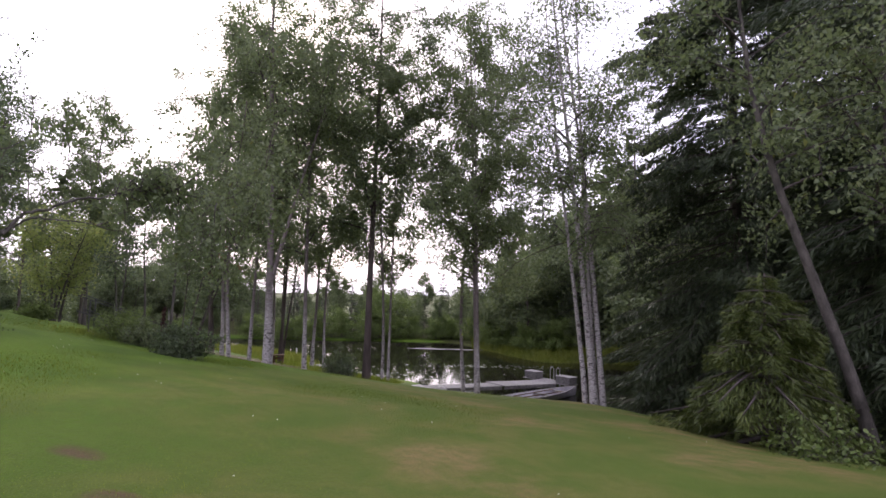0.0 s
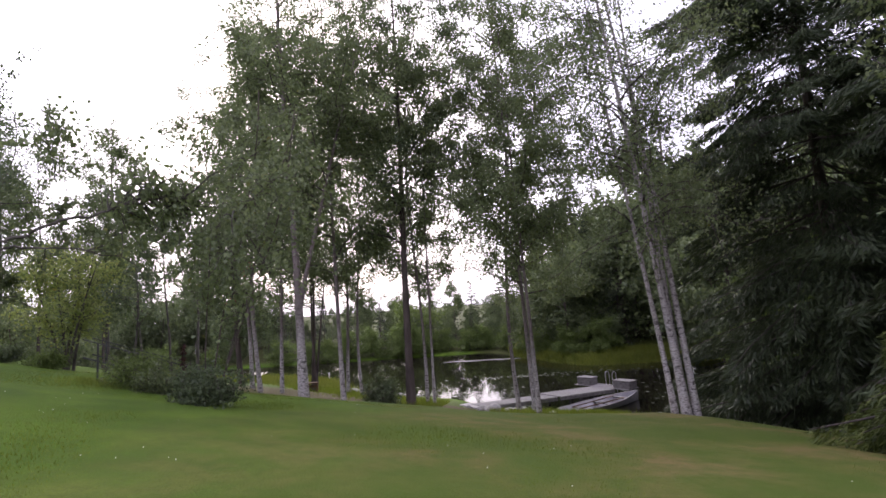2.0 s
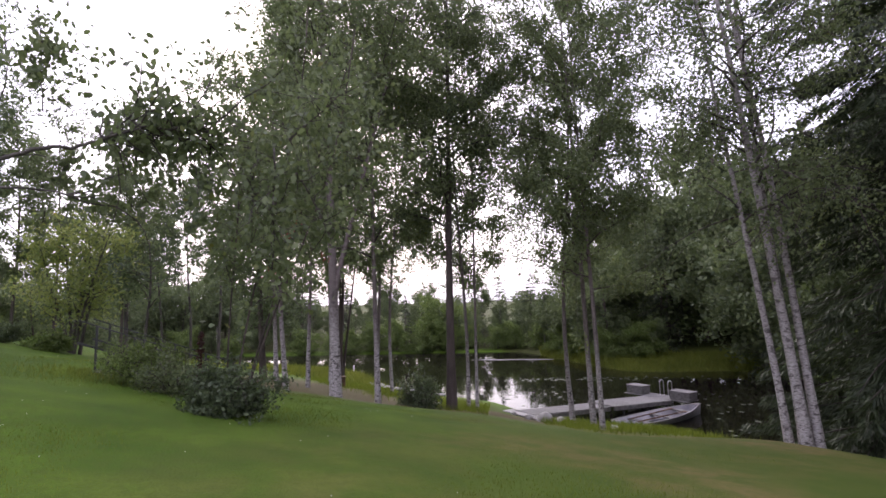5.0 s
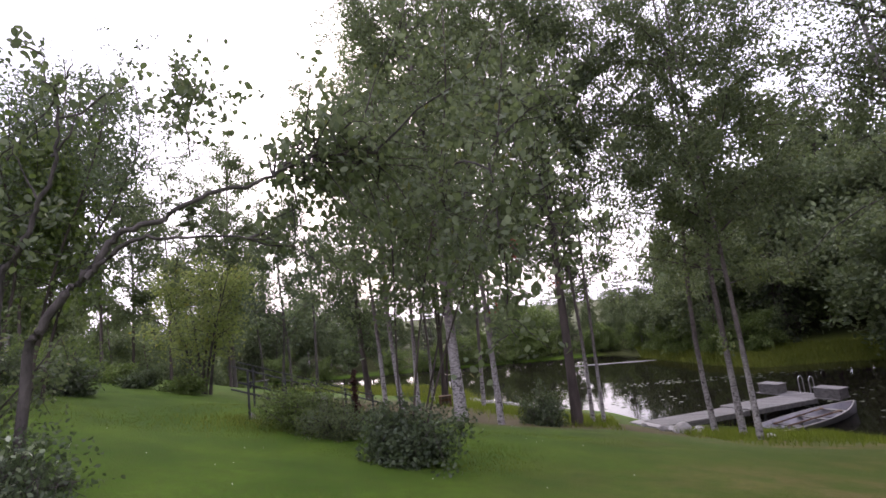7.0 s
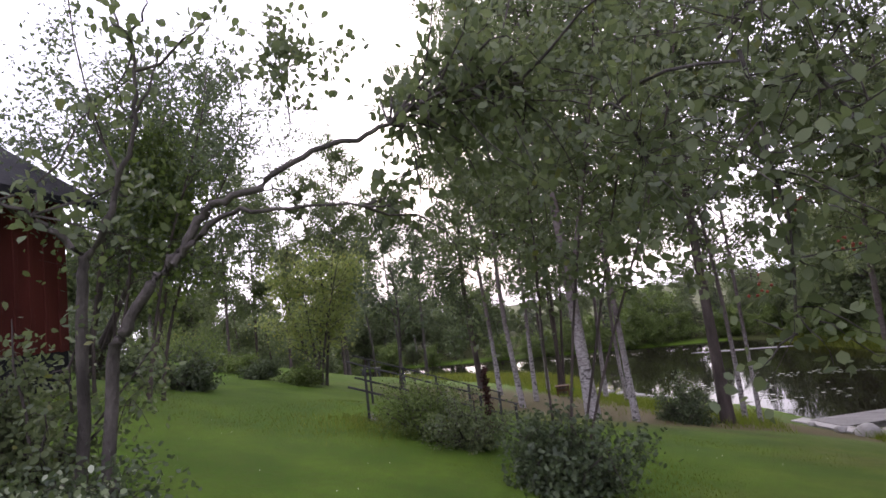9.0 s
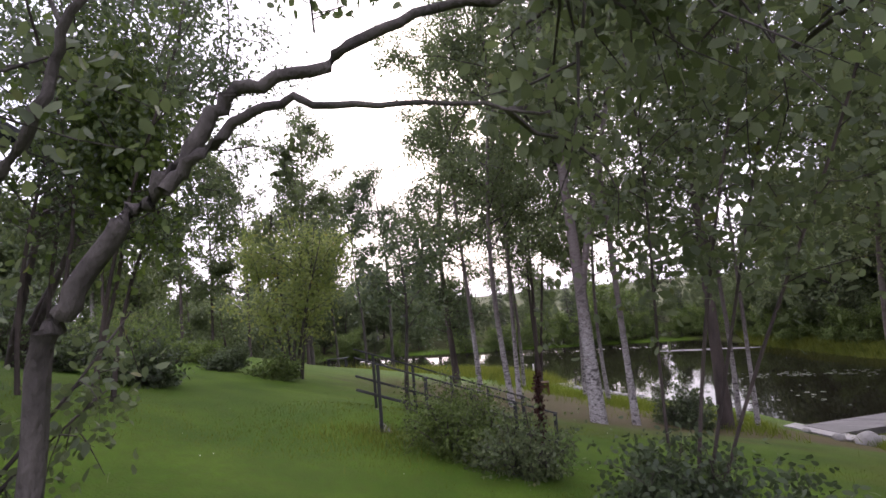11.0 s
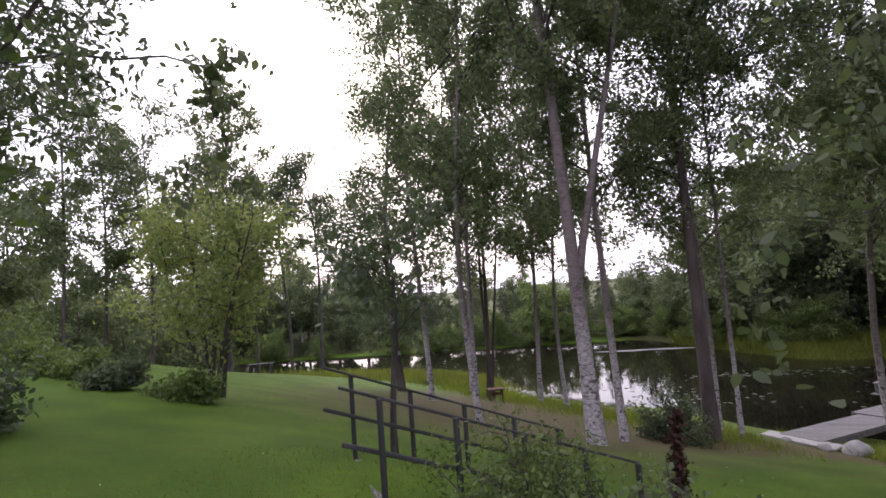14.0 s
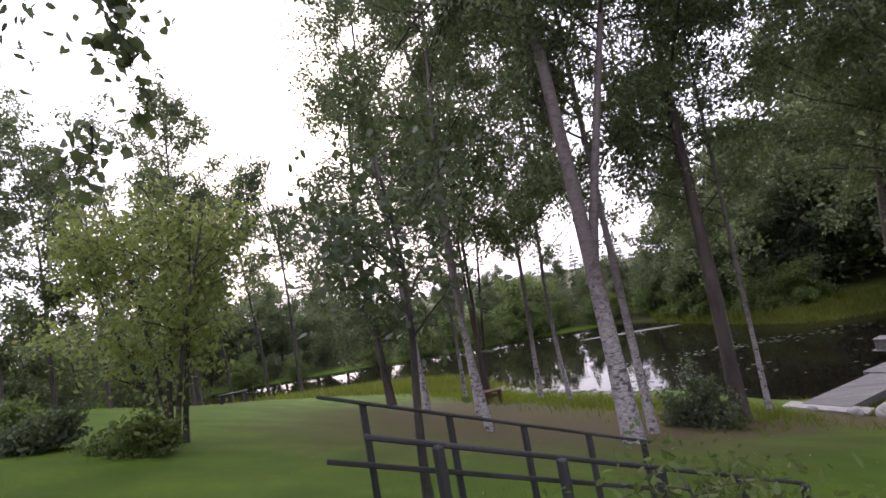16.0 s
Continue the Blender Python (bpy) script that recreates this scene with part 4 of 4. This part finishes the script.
def jetty():
    near, far = Vector((-1.15, 24.6, -3.05)), Vector((5.4, 29.9, DECK_Z))
    root = thing("jetty", near, "grey wooden jetty with a ramp, swimming ladder and box seats", "jetty")
    d = far - near
    flat = Vector((d.x, d.y, 0)).normalized()
    side = Vector((-flat.y, flat.x, 0))

    def plank_run(a, b, w, name):
        run = b - a
        n = int(run.length / 0.16)
        for i in range(n):
            c = a + run * ((i + 0.5) / n)
            bm = bmesh.new()
            beam(bm, c - side * w / 2, c + side * w / 2, 0.145, 0.035, 0.005)
            part(name, bm, GREYWOOD, root)
        for s in (-1, 1):
            bm = bmesh.new()
            o = side * s * (w / 2 - 0.04) + Vector((0, 0, -0.10))
            beam(bm, a + o, b + o, 0.07, 0.14)
            part("bearer", bm, GREYWOOD, root)
    ramp_end = d * 0.52
    plank_run(Vector((0, 0, 0)), ramp_end, 1.1, "plank")
    plank_run(ramp_end + Vector((0, 0, 0.04)), d + Vector((0, 0, 0.04)), 1.5, "plank")
    for s in (0.6, 0.8, 0.97):
        for k in (-1, 1):
            bm = bmesh.new()
            bmesh.ops.create_cone(bm, cap_ends=True, segments=10, radius1=0.05, radius2=0.05, depth=1.0, matrix=Matrix.Translation(d * s + side * k * 0.66 + Vector((0, 0, -0.55))))
            part("pile", bm, DARKWOOD, root)
    # cross platform at the outer end with two box seats
    end = d + Vector((0, 0, 0.05))
    for k in range(6):
        bm = bmesh.new()
        c = end + flat * (0.08 + 0.16 * k)
        beam(bm, c - side * 1.5, c + side * 1.9, 0.145, 0.035, 0.005)
        part("plank", bm, GREYWOOD, root)
    for off, wd in ((-1.05, 1.0), (1.35, 0.9)):
        bm = bmesh.new()
        box(bm, (0.62, wd, 0.36), end + side * off + flat * 0.45 + Vector((0, 0, 0.20)), Matrix(((flat.x, side.x, 0), (flat.y, side.y, 0), (0, 0, 1))), 0.015)
        seat = part("seat_box", bm, GREYWOOD, root, "weathered grey box seat")
        bm = bmesh.new()
        box(bm, (0.68, wd + 0.06, 0.04), end + side * off + flat * 0.45 + Vector((0, 0, 0.405)), Matrix(((flat.x, side.x, 0), (flat.y, side.y, 0), (0, 0, 1))), 0.01)
        part("lid", bm, GREYWOOD, seat)
    for off in (-0.22, 0.22):
        t = Tubes()
        pts = []
        for k in range(13):
            a = math.pi * k / 12
            pts.append(end + flat * (0.95 - 0.16 * math.cos(a)) + side * (off + 0.15) + Vector((0, 0, 0.55 + 0.17 * math.sin(a))))
        pts = [end + flat * 0.79 + side * (off + 0.15)] + pts + [end + flat * 1.11 + side * (off + 0.15) + Vector((0, 0, -0.9))]
        t.add(pts, [0.024] * len(pts), 8)
        finish("ladder_rail", t.mesh("ladder_rail"), METAL, root, "bent galvanised ladder handrail")
    for k in range(3):
        bm = bmesh.new()
        c = end + flat * 1.11 + side * 0.15 + Vector((0, 0, -0.1 - 0.27 * k))
        beam(bm, c - side * 0.22, c + side * 0.22, 0.05, 0.025)
        part("ladder_step", bm, METAL, root)
    bm = bmesh.new()
    beam(bm, Vector((0, 0, -0.03)) - side * 1.0 - flat * 0.1, Vector((0, 0, -0.03)) + side * 0.9 - flat * 0.1, 0.5, 0.06, 0.01)
    part("threshold", bm, CONCRETE, root, "pale slab at the landward end")


jetty()


def boat():
    bow, stern = Vector((6.6, 28.1, 0)), Vector((2.7, 25.5, 0))
    d = (bow - stern)
    L = d.length
    root = thing("rowing_boat", (stern.x, stern.y, WATER_Z), "grey open rowing boat moored beside the jetty", "boat", turn=math.degrees(math.atan2(d.y, d.x)))
    W = 1.45

    def section(q):
        w = W / 2 * max(0.02, (0.80 + 0.55 * q - 1.33 * q ** 3.2))
        sheer = 0.25 + 0.20 * q ** 2.2
        keel = -0.12 + 0.22 * max(0, q - 0.7) ** 1.3
        return w, sheer, keel
    n = 16
    bm = bmesh.new()
    for inner in (0, 1):
        rows = []
        for i in range(n + 1):
            q = i / n
            w, sheer, keel = section(q)
            w = max(0.01, w - 0.03 * inner)
            keel += 0.04 * inner
            ring = []
            for k in range(-4, 5):
                a = k / 4
                y = w * (abs(a) ** 0.7) * (1 if a > 0 else -1)
                z = keel + (sheer - keel) * abs(a) ** 2.2
                ring.append(bm.verts.new((L * q + (0.12 if i == n else 0) * abs(a), y, z)))
            rows.append(ring)
        for i in range(n):
            for k in range(8):
                f = (rows[i][k], rows[i + 1][k], rows[i + 1][k + 1], rows[i][k + 1])
                bm.faces.new(f if inner else f[::-1])
        bm.faces.new(rows[0])
    part("hull", bm, ALU, root, smooth=True)
    for s in (-1, 1):
        t = Tubes()
        t.add([(L * i / n, s * section(i / n)[0], section(i / n)[1]) for i in range(n + 1)], [0.03] * (n + 1), 6)
        finish("gunwale", t.mesh("gunwale"), CONCRETE, root)
    for q in (0.22, 0.5, 0.76):
        w, sheer, _ = section(q)
        bm = bmesh.new()
        box(bm, (0.26, w * 1.8, 0.04), (L * q, 0, sheer - 0.08), None, 0.008)
        part("thwart", bm, GREYWOOD, root)
    for s in (-1, 1):
        bm = bmesh.new()
        beam(bm, (0.6, s * 0.25, 0.26), (2.9, s * 0.32, 0.33), 0.045, 0.045)
        beam(bm, (2.9, s * 0.32, 0.33), (3.4, s * 0.34, 0.35), 0.13, 0.02)
        part("oar", bm, STUMPWOOD, root, "wooden oar lying in the boat")


boat()


def stone(name, place, size, mat, seed, label, category="stone", group=""):
    rng = np.random.default_rng(seed)
    bm = bmesh.new()
    bmesh.ops.create_icosphere(bm, subdivisions=3, radius=1)
    off = Vector(rng.normal(size=3) * 5)
    for v in bm.verts:
        v.co *= 1 + 0.22 * noise.noise(v.co * 1.1 + off)
        v.co = Vector((v.co.x * size[0], v.co.y * size[1], v.co.z * size[2]))
    ob = part(name, bm, mat, None, "", True)
    ob.matrix_basis = pose(place[0], place[1], place[2] + size[2] * 0.55, 0, 0, rng.uniform(0, 360))
    return tagged(ob, label, category, group)


stone("boulder", on(1.63, 21.91), (0.13, 0.11, 0.09), WHITE, 1, "small white stone lying on the grass")
stone("boulder", on(-0.52, 23.19), (0.30, 0.26, 0.22), STONE, 2, "large pale boulder at the foot of the jetty")
for k, (x, y, r) in enumerate(((-1.07, 23.49, 0.16), (-0.93, 23.94, 0.13), (0.00, 23.76, 0.15), (-1.57, 24.40, 0.12), (0.18, 24.32, 0.18))):
    stone("boulder", on(x, y), (r, r * 0.9, r * 0.7), STONE, 10 + k, "grey stone beside the jetty's ramp", group="stones by the jetty")
srng = np.random.default_rng(31)
for k in range(34):
    q = k / 33
    x = -10.1 + 5.6 * q + srng.normal() * 0.35
    y = 36.6 - 5.4 * q + srng.normal() * 0.35
    r = srng.uniform(0.07, 0.18)
    stone("boulder", (x, y, max(ground_at(x, y), WATER_Z - 0.05)), (r * 1.3, r, r * 0.6), STONE, 40 + k, "pale stone along the water's edge", group="stones along the shore")


def sandbar():
    bm = bmesh.new()
    bmesh.ops.create_icosphere(bm, subdivisions=4, radius=1)
    for v in bm.verts:
        v.co = Vector((v.co.x * 3.6, v.co.y * 0.4 * (1 + 0.6 * noise.noise(v.co * 2)), v.co.z * 0.03 * (1 + 0.4 * noise.noise(v.co * 3))))
    ob = part("sandbar", bm, GREYWOOD, None, "", True)
    ob.matrix_basis = pose(-0.8, 49.2, WATER_Z, 0, 0, -4)
    tagged(ob, "thin pale bar of silt and stalks out in the pond", "sandbar")


sandbar()


def lily_pads():
    rng = np.random.default_rng(51)
    v, f = [], []
    beds = ((0.5, 33.0, 3.5, 2.0, 30), (7.5, 30.5, 2.6, 1.6, 30), (3.5, 38.0, 4.5, 0.8, 110), (-4.5, 33.5, 3.0, 2.0, 30), (8.5, 25.5, 1.8, 1.4, 24), (-6.5, 31.5, 1.2, 1.0, 20))
    for cx, cy, sx, sy, n in beds:
        for _ in range(n):
            x, y, r = cx + rng.normal() * sx * 0.6, cy + rng.normal() * sy * 0.6, rng.uniform(0.06, 0.12)
            if ground_at(x, y) > WATER_Z - 0.05:
                continue
            b, a0 = len(v), rng.uniform(0, 6.28)
            v.append((x, y, WATER_Z + 0.012))
            tilt = rng.normal(size=2) * 0.06
            for k in range(9):
                a = a0 + 0.25 + k * (2 * math.pi - 0.5) / 8
                c, s = math.cos(a) * r, math.sin(a) * r
                v.append((x + c, y + s, WATER_Z + 0.014 + abs(c * tilt[0] + s * tilt[1])))
            f += [(b, b + 1 + k, b + 2 + k) for k in range(8)]
    me = bpy.data.meshes.new("lily_pads")
    me.from_pydata(v, [], f)
    tagged(finish("lily_pads", me, PAD), "pale round lily pads floating on the dark pond", "lily pads", "", "stuff")


lily_pads()


# ---- small things on the lawn ----
def stool(place, label, turn=0):
    root = thing("wooden_seat", place, label, "seat", turn=turn)
    bm = bmesh.new()
    box(bm, (0.62, 0.42, 0.05), (0, 0, 0.46), None, 0.012)
    part("seat", bm, STUMPWOOD, root)
    for x in (-0.24, 0.24):
        bm = bmesh.new()
        box(bm, (0.09, 0.36, 0.44), (x, 0, 0.22), None, 0.01)
        part("leg", bm, STUMPWOOD, root)
    bm = bmesh.new()
    box(bm, (0.44, 0.05, 0.12), (0, 0, 0.28), None, 0.008)
    part("stretcher", bm, STUMPWOOD, root)


stool(on(-9.84, 29.00), "rough brown wooden seat beneath the alder on the bank", 12)


def garden_bench(place, turn=0):
    root = thing("garden_bench", place, "low dark garden bench at the edge of the lawn", "bench", turn=turn)
    for k in range(3):
        bm = bmesh.new()
        box(bm, (1.1, 0.11, 0.035), (0, -0.13 + 0.13 * k, 0.44), None, 0.006)
        part("slat", bm, DARKWOOD, root)
    for x in (-0.42, 0.42):
        for y in (-0.14, 0.14):
            bm = bmesh.new()
            beam(bm, (x * 1.1, y * 1.2, 0), (x, y, 0.43), 0.06, 0.06)
            part("leg", bm, DARKWOOD, root)


garden_bench(on(-20.29, 29.74), 20)


def marker_post(place):
    root = thing("marker_post", place, "short white post standing on the grassy spit", "post")
    bm = bmesh.new()
    box(bm, (0.09, 0.09, 0.75), (0, 0, 0.36), None, 0.012)
    part("shaft", bm, WHITE, root)
    bm = bmesh.new()
    box(bm, (0.11, 0.11, 0.05), (0, 0, 0.755), None, 0.015)
    part("cap", bm, WHITE, root)


marker_post(on(-12.3, 40.4))


# ---- the red house beside the path ----
def house():
    corner = Vector((-12.1, 10.1, 0.0))
    z = ground_at(-12.2, 9.3)
    root = thing("red_house", (corner.x, corner.y, z), "dark red boarded house with a black roof behind the trees", "house", turn=194)
    # local x runs along the gable wall away from the corner, local y along the eaves wall
    L, D, H = 5.2, 8.6, 2.5
    bm = bmesh.new()
    box(bm, (L, D, 0.55), (L / 2, D / 2, 0.10), None, 0.02)
    part("foundation", bm, ROOF, root)
    bm = bmesh.new()
    v = [bm.verts.new(p) for p in ((0, 0, 0.37), (L, 0, 0.37), (L, 0, H), (L / 2, 0, H + 1.7), (0, 0, H), (0, D, 0.37), (L, D, 0.37), (L, D, H), (L / 2, D, H + 1.7), (0, D, H))]
    for f in ((0, 1, 2, 3, 4), (9, 8, 7, 6, 5), (0, 4, 9, 5), (1, 6, 7, 2), (0, 5, 6, 1)):
        bm.faces.new([v[i] for i in f])
    part("wall", bm, REDBOARD, root)
    for i in range(26):
        x = 0.1 + i * 0.2
        top = H + 1.7 * (1 - abs(x - L / 2) / (L / 2)) - 0.05
        bm = bmesh.new()
        box(bm, (0.055, 0.025, top - 0.35), (x, -0.0125, 0.35 + (top - 0.35) / 2), None, 0.004)
        part("batten", bm, REDBOARD, root)
    for i in range(42):
        bm = bmesh.new()
        box(bm, (0.025, 0.055, H - 0.40), (-0.0125, 0.12 + i * 0.2, 0.36 + (H - 0.40) / 2), None, 0.004)
        part("batten", bm, REDBOARD, root)
    for s in (0, 1):
        bm = bmesh.new()
        a = Vector((L / 2, -0.35, H + 1.82)), Vector((-0.45 if s == 0 else L + 0.45, -0.35, H - 0.22))
        e = Vector((0, D + 0.7, 0))
        q = [bm.verts.new(p) for p in (a[0], a[1], a[1] + e, a[0] + e)]
        f = bm.faces.new(q)
        r = bmesh.ops.extrude_face_region(bm, geom=[f])
        bmesh.ops.translate(bm, vec=(0, 0, 0.10), verts=[g for g in r["geom"] if isinstance(g, bmesh.types.BMVert)])
        part("roof", bm, ROOF, root)
        bm = bmesh.new()
        beam(bm, a[0] + Vector((0, -0.02, -0.05)), a[1] + Vector((0, -0.02, -0.05)), 0.03, 0.16)
        part("bargeboard", bm, DARKWOOD, root)
    bm = bmesh.new()
    box(bm, (0.5, 0.6, 0.42), (-0.35, 3.1, 0.18), None, 0.02)
    part("step", bm, CONCRETE, root, "pale concrete step by the wall")


house()


# ---- grass ----
def blades(name, label, count, mat, seed, where, tall, wide):
    rng = np.random.default_rng(seed)
    p = where(rng, count)
    z = land(p[:, 0], p[:, 1])
    n = len(p)
    h = tall * rng.uniform(0.5, 1.3, n)
    a = rng.uniform(0, 2 * np.pi, n)
    lean = rng.normal(size=(n, 2)) * h[:, None] * 0.4
    w = wide * rng.uniform(0.6, 1.3, n)
    v = np.empty((n, 3, 3))
    v[:, 0] = np.stack([p[:, 0] - np.cos(a) * w, p[:, 1] - np.sin(a) * w, z - 0.02], 1)
    v[:, 1] = np.stack([p[:, 0] + np.cos(a) * w, p[:, 1] + np.sin(a) * w, z - 0.02], 1)
    v[:, 2] = np.stack([p[:, 0] + lean[:, 0], p[:, 1] + lean[:, 1], z + h], 1)
    me = bpy.data.meshes.new(name)
    me.vertices.add(3 * n)
    me.vertices.foreach_set("co", v.astype(np.float32).ravel())
    me.loops.add(3 * n)
    me.loops.foreach_set("vertex_index", np.arange(3 * n, dtype=np.int32))
    me.polygons.add(n)
    me.polygons.foreach_set("loop_start", np.arange(0, 3 * n, 3, dtype=np.int32))
    me.polygons.foreach_set("loop_total", np.full(n, 3, dtype=np.int32))
    me.update(calc_edges=True)
    tagged(finish(name, me, mat), label, "grass", "", "stuff")


def lawn_area(rng, n):
    q = rng.uniform(0, 1, n)
    x, y = -8.5 * q + rng.normal(size=n) * 3.6, 1 + 12.5 * q + rng.normal(size=n) * 3.4
    return np.stack([x, y], 1)


def shore_area(rng, n):
    x = rng.uniform(-13, 11, n)
    y = np.where(x > 0, 22.4, 24.0) + rng.normal(size=n) * 1.6 + np.where(x < -3, (-3 - x) * 1.15, 0)
    p = np.stack([x, y], 1)
    g = land(x, y)
    keep = (g > WATER_Z - 0.08) & (np.abs(x + 1.6) > 0.9)
    return p[keep]


def spit_area(rng, n):
    p = np.stack([-14.5 + rng.normal(size=n) * 4.2, 39.3 + rng.normal(size=n) * 1.8], 1)
    return p[land(p[:, 0], p[:, 1]) > WATER_Z - 0.02]


def far_bank(rng, n):
    x = rng.uniform(2, 20, n)
    y = 55.0 - 14.0 * smooth01((x + 1.0) / 9.0) - 0.25 * np.clip(x - 12, 0, 40) + rng.uniform(-0.5, 4.5, n)
    return np.stack([x, y], 1)


def bridge_area(rng, n):
    p = np.stack([-8.5 + rng.normal(size=n) * 0.55, 12.3 + rng.normal(size=n) * 0.5], 1)
    away = (p[:, 0] + 9.03) * 0.55 - (p[:, 1] - 12.78) * 0.84
    keep = np.abs(away) > 0.66
    return p[keep]


blades("lawn_grass", "short mown green grass with paler blades", 100000, BLADE, 201, lawn_area, 0.011, 0.004)
blades("shore_grass", "long uneven grass along the water's edge", 26000, BLADE, 202, shore_area, 0.2, 0.012)
blades("spit_grass", "rank yellow-green grass on the low spit", 22000, REED, 203, spit_area, 0.45, 0.02)
blades("bank_grass", "tall green grass on the far bank", 26000, REED, 204, far_bank, 0.5, 0.03)
blades("ditch_grass", "long green grass round the footbridge", 4000, REED, 205, bridge_area, 0.07, 0.004)


def clover():
    rng = np.random.default_rng(206)
    v, f = [], []
    for _ in range(110):
        x, y = lawn_area(rng, 1)[0]
        z, r, b = ground_at(x, y) + 0.035, rng.uniform(0.004, 0.007), len(v)
        v += [(x + r, y, z), (x - r, y, z), (x, y + r, z), (x, y - r, z), (x, y, z + r), (x, y, z - r)]
        f += [(b, b + 2, b + 4), (b + 2, b + 1, b + 4), (b + 1, b + 3, b + 4), (b + 3, b, b + 4), (b + 2, b, b + 5), (b + 1, b + 2, b + 5), (b + 3, b + 1, b + 5), (b, b + 3, b + 5)]
    me = bpy.data.meshes.new("clover_flowers")
    me.from_pydata(v, [], f)
    tagged(finish("clover_flowers", me, WHITE), "tiny white clover heads scattered over the lawn", "flowers", "", "stuff")


clover()
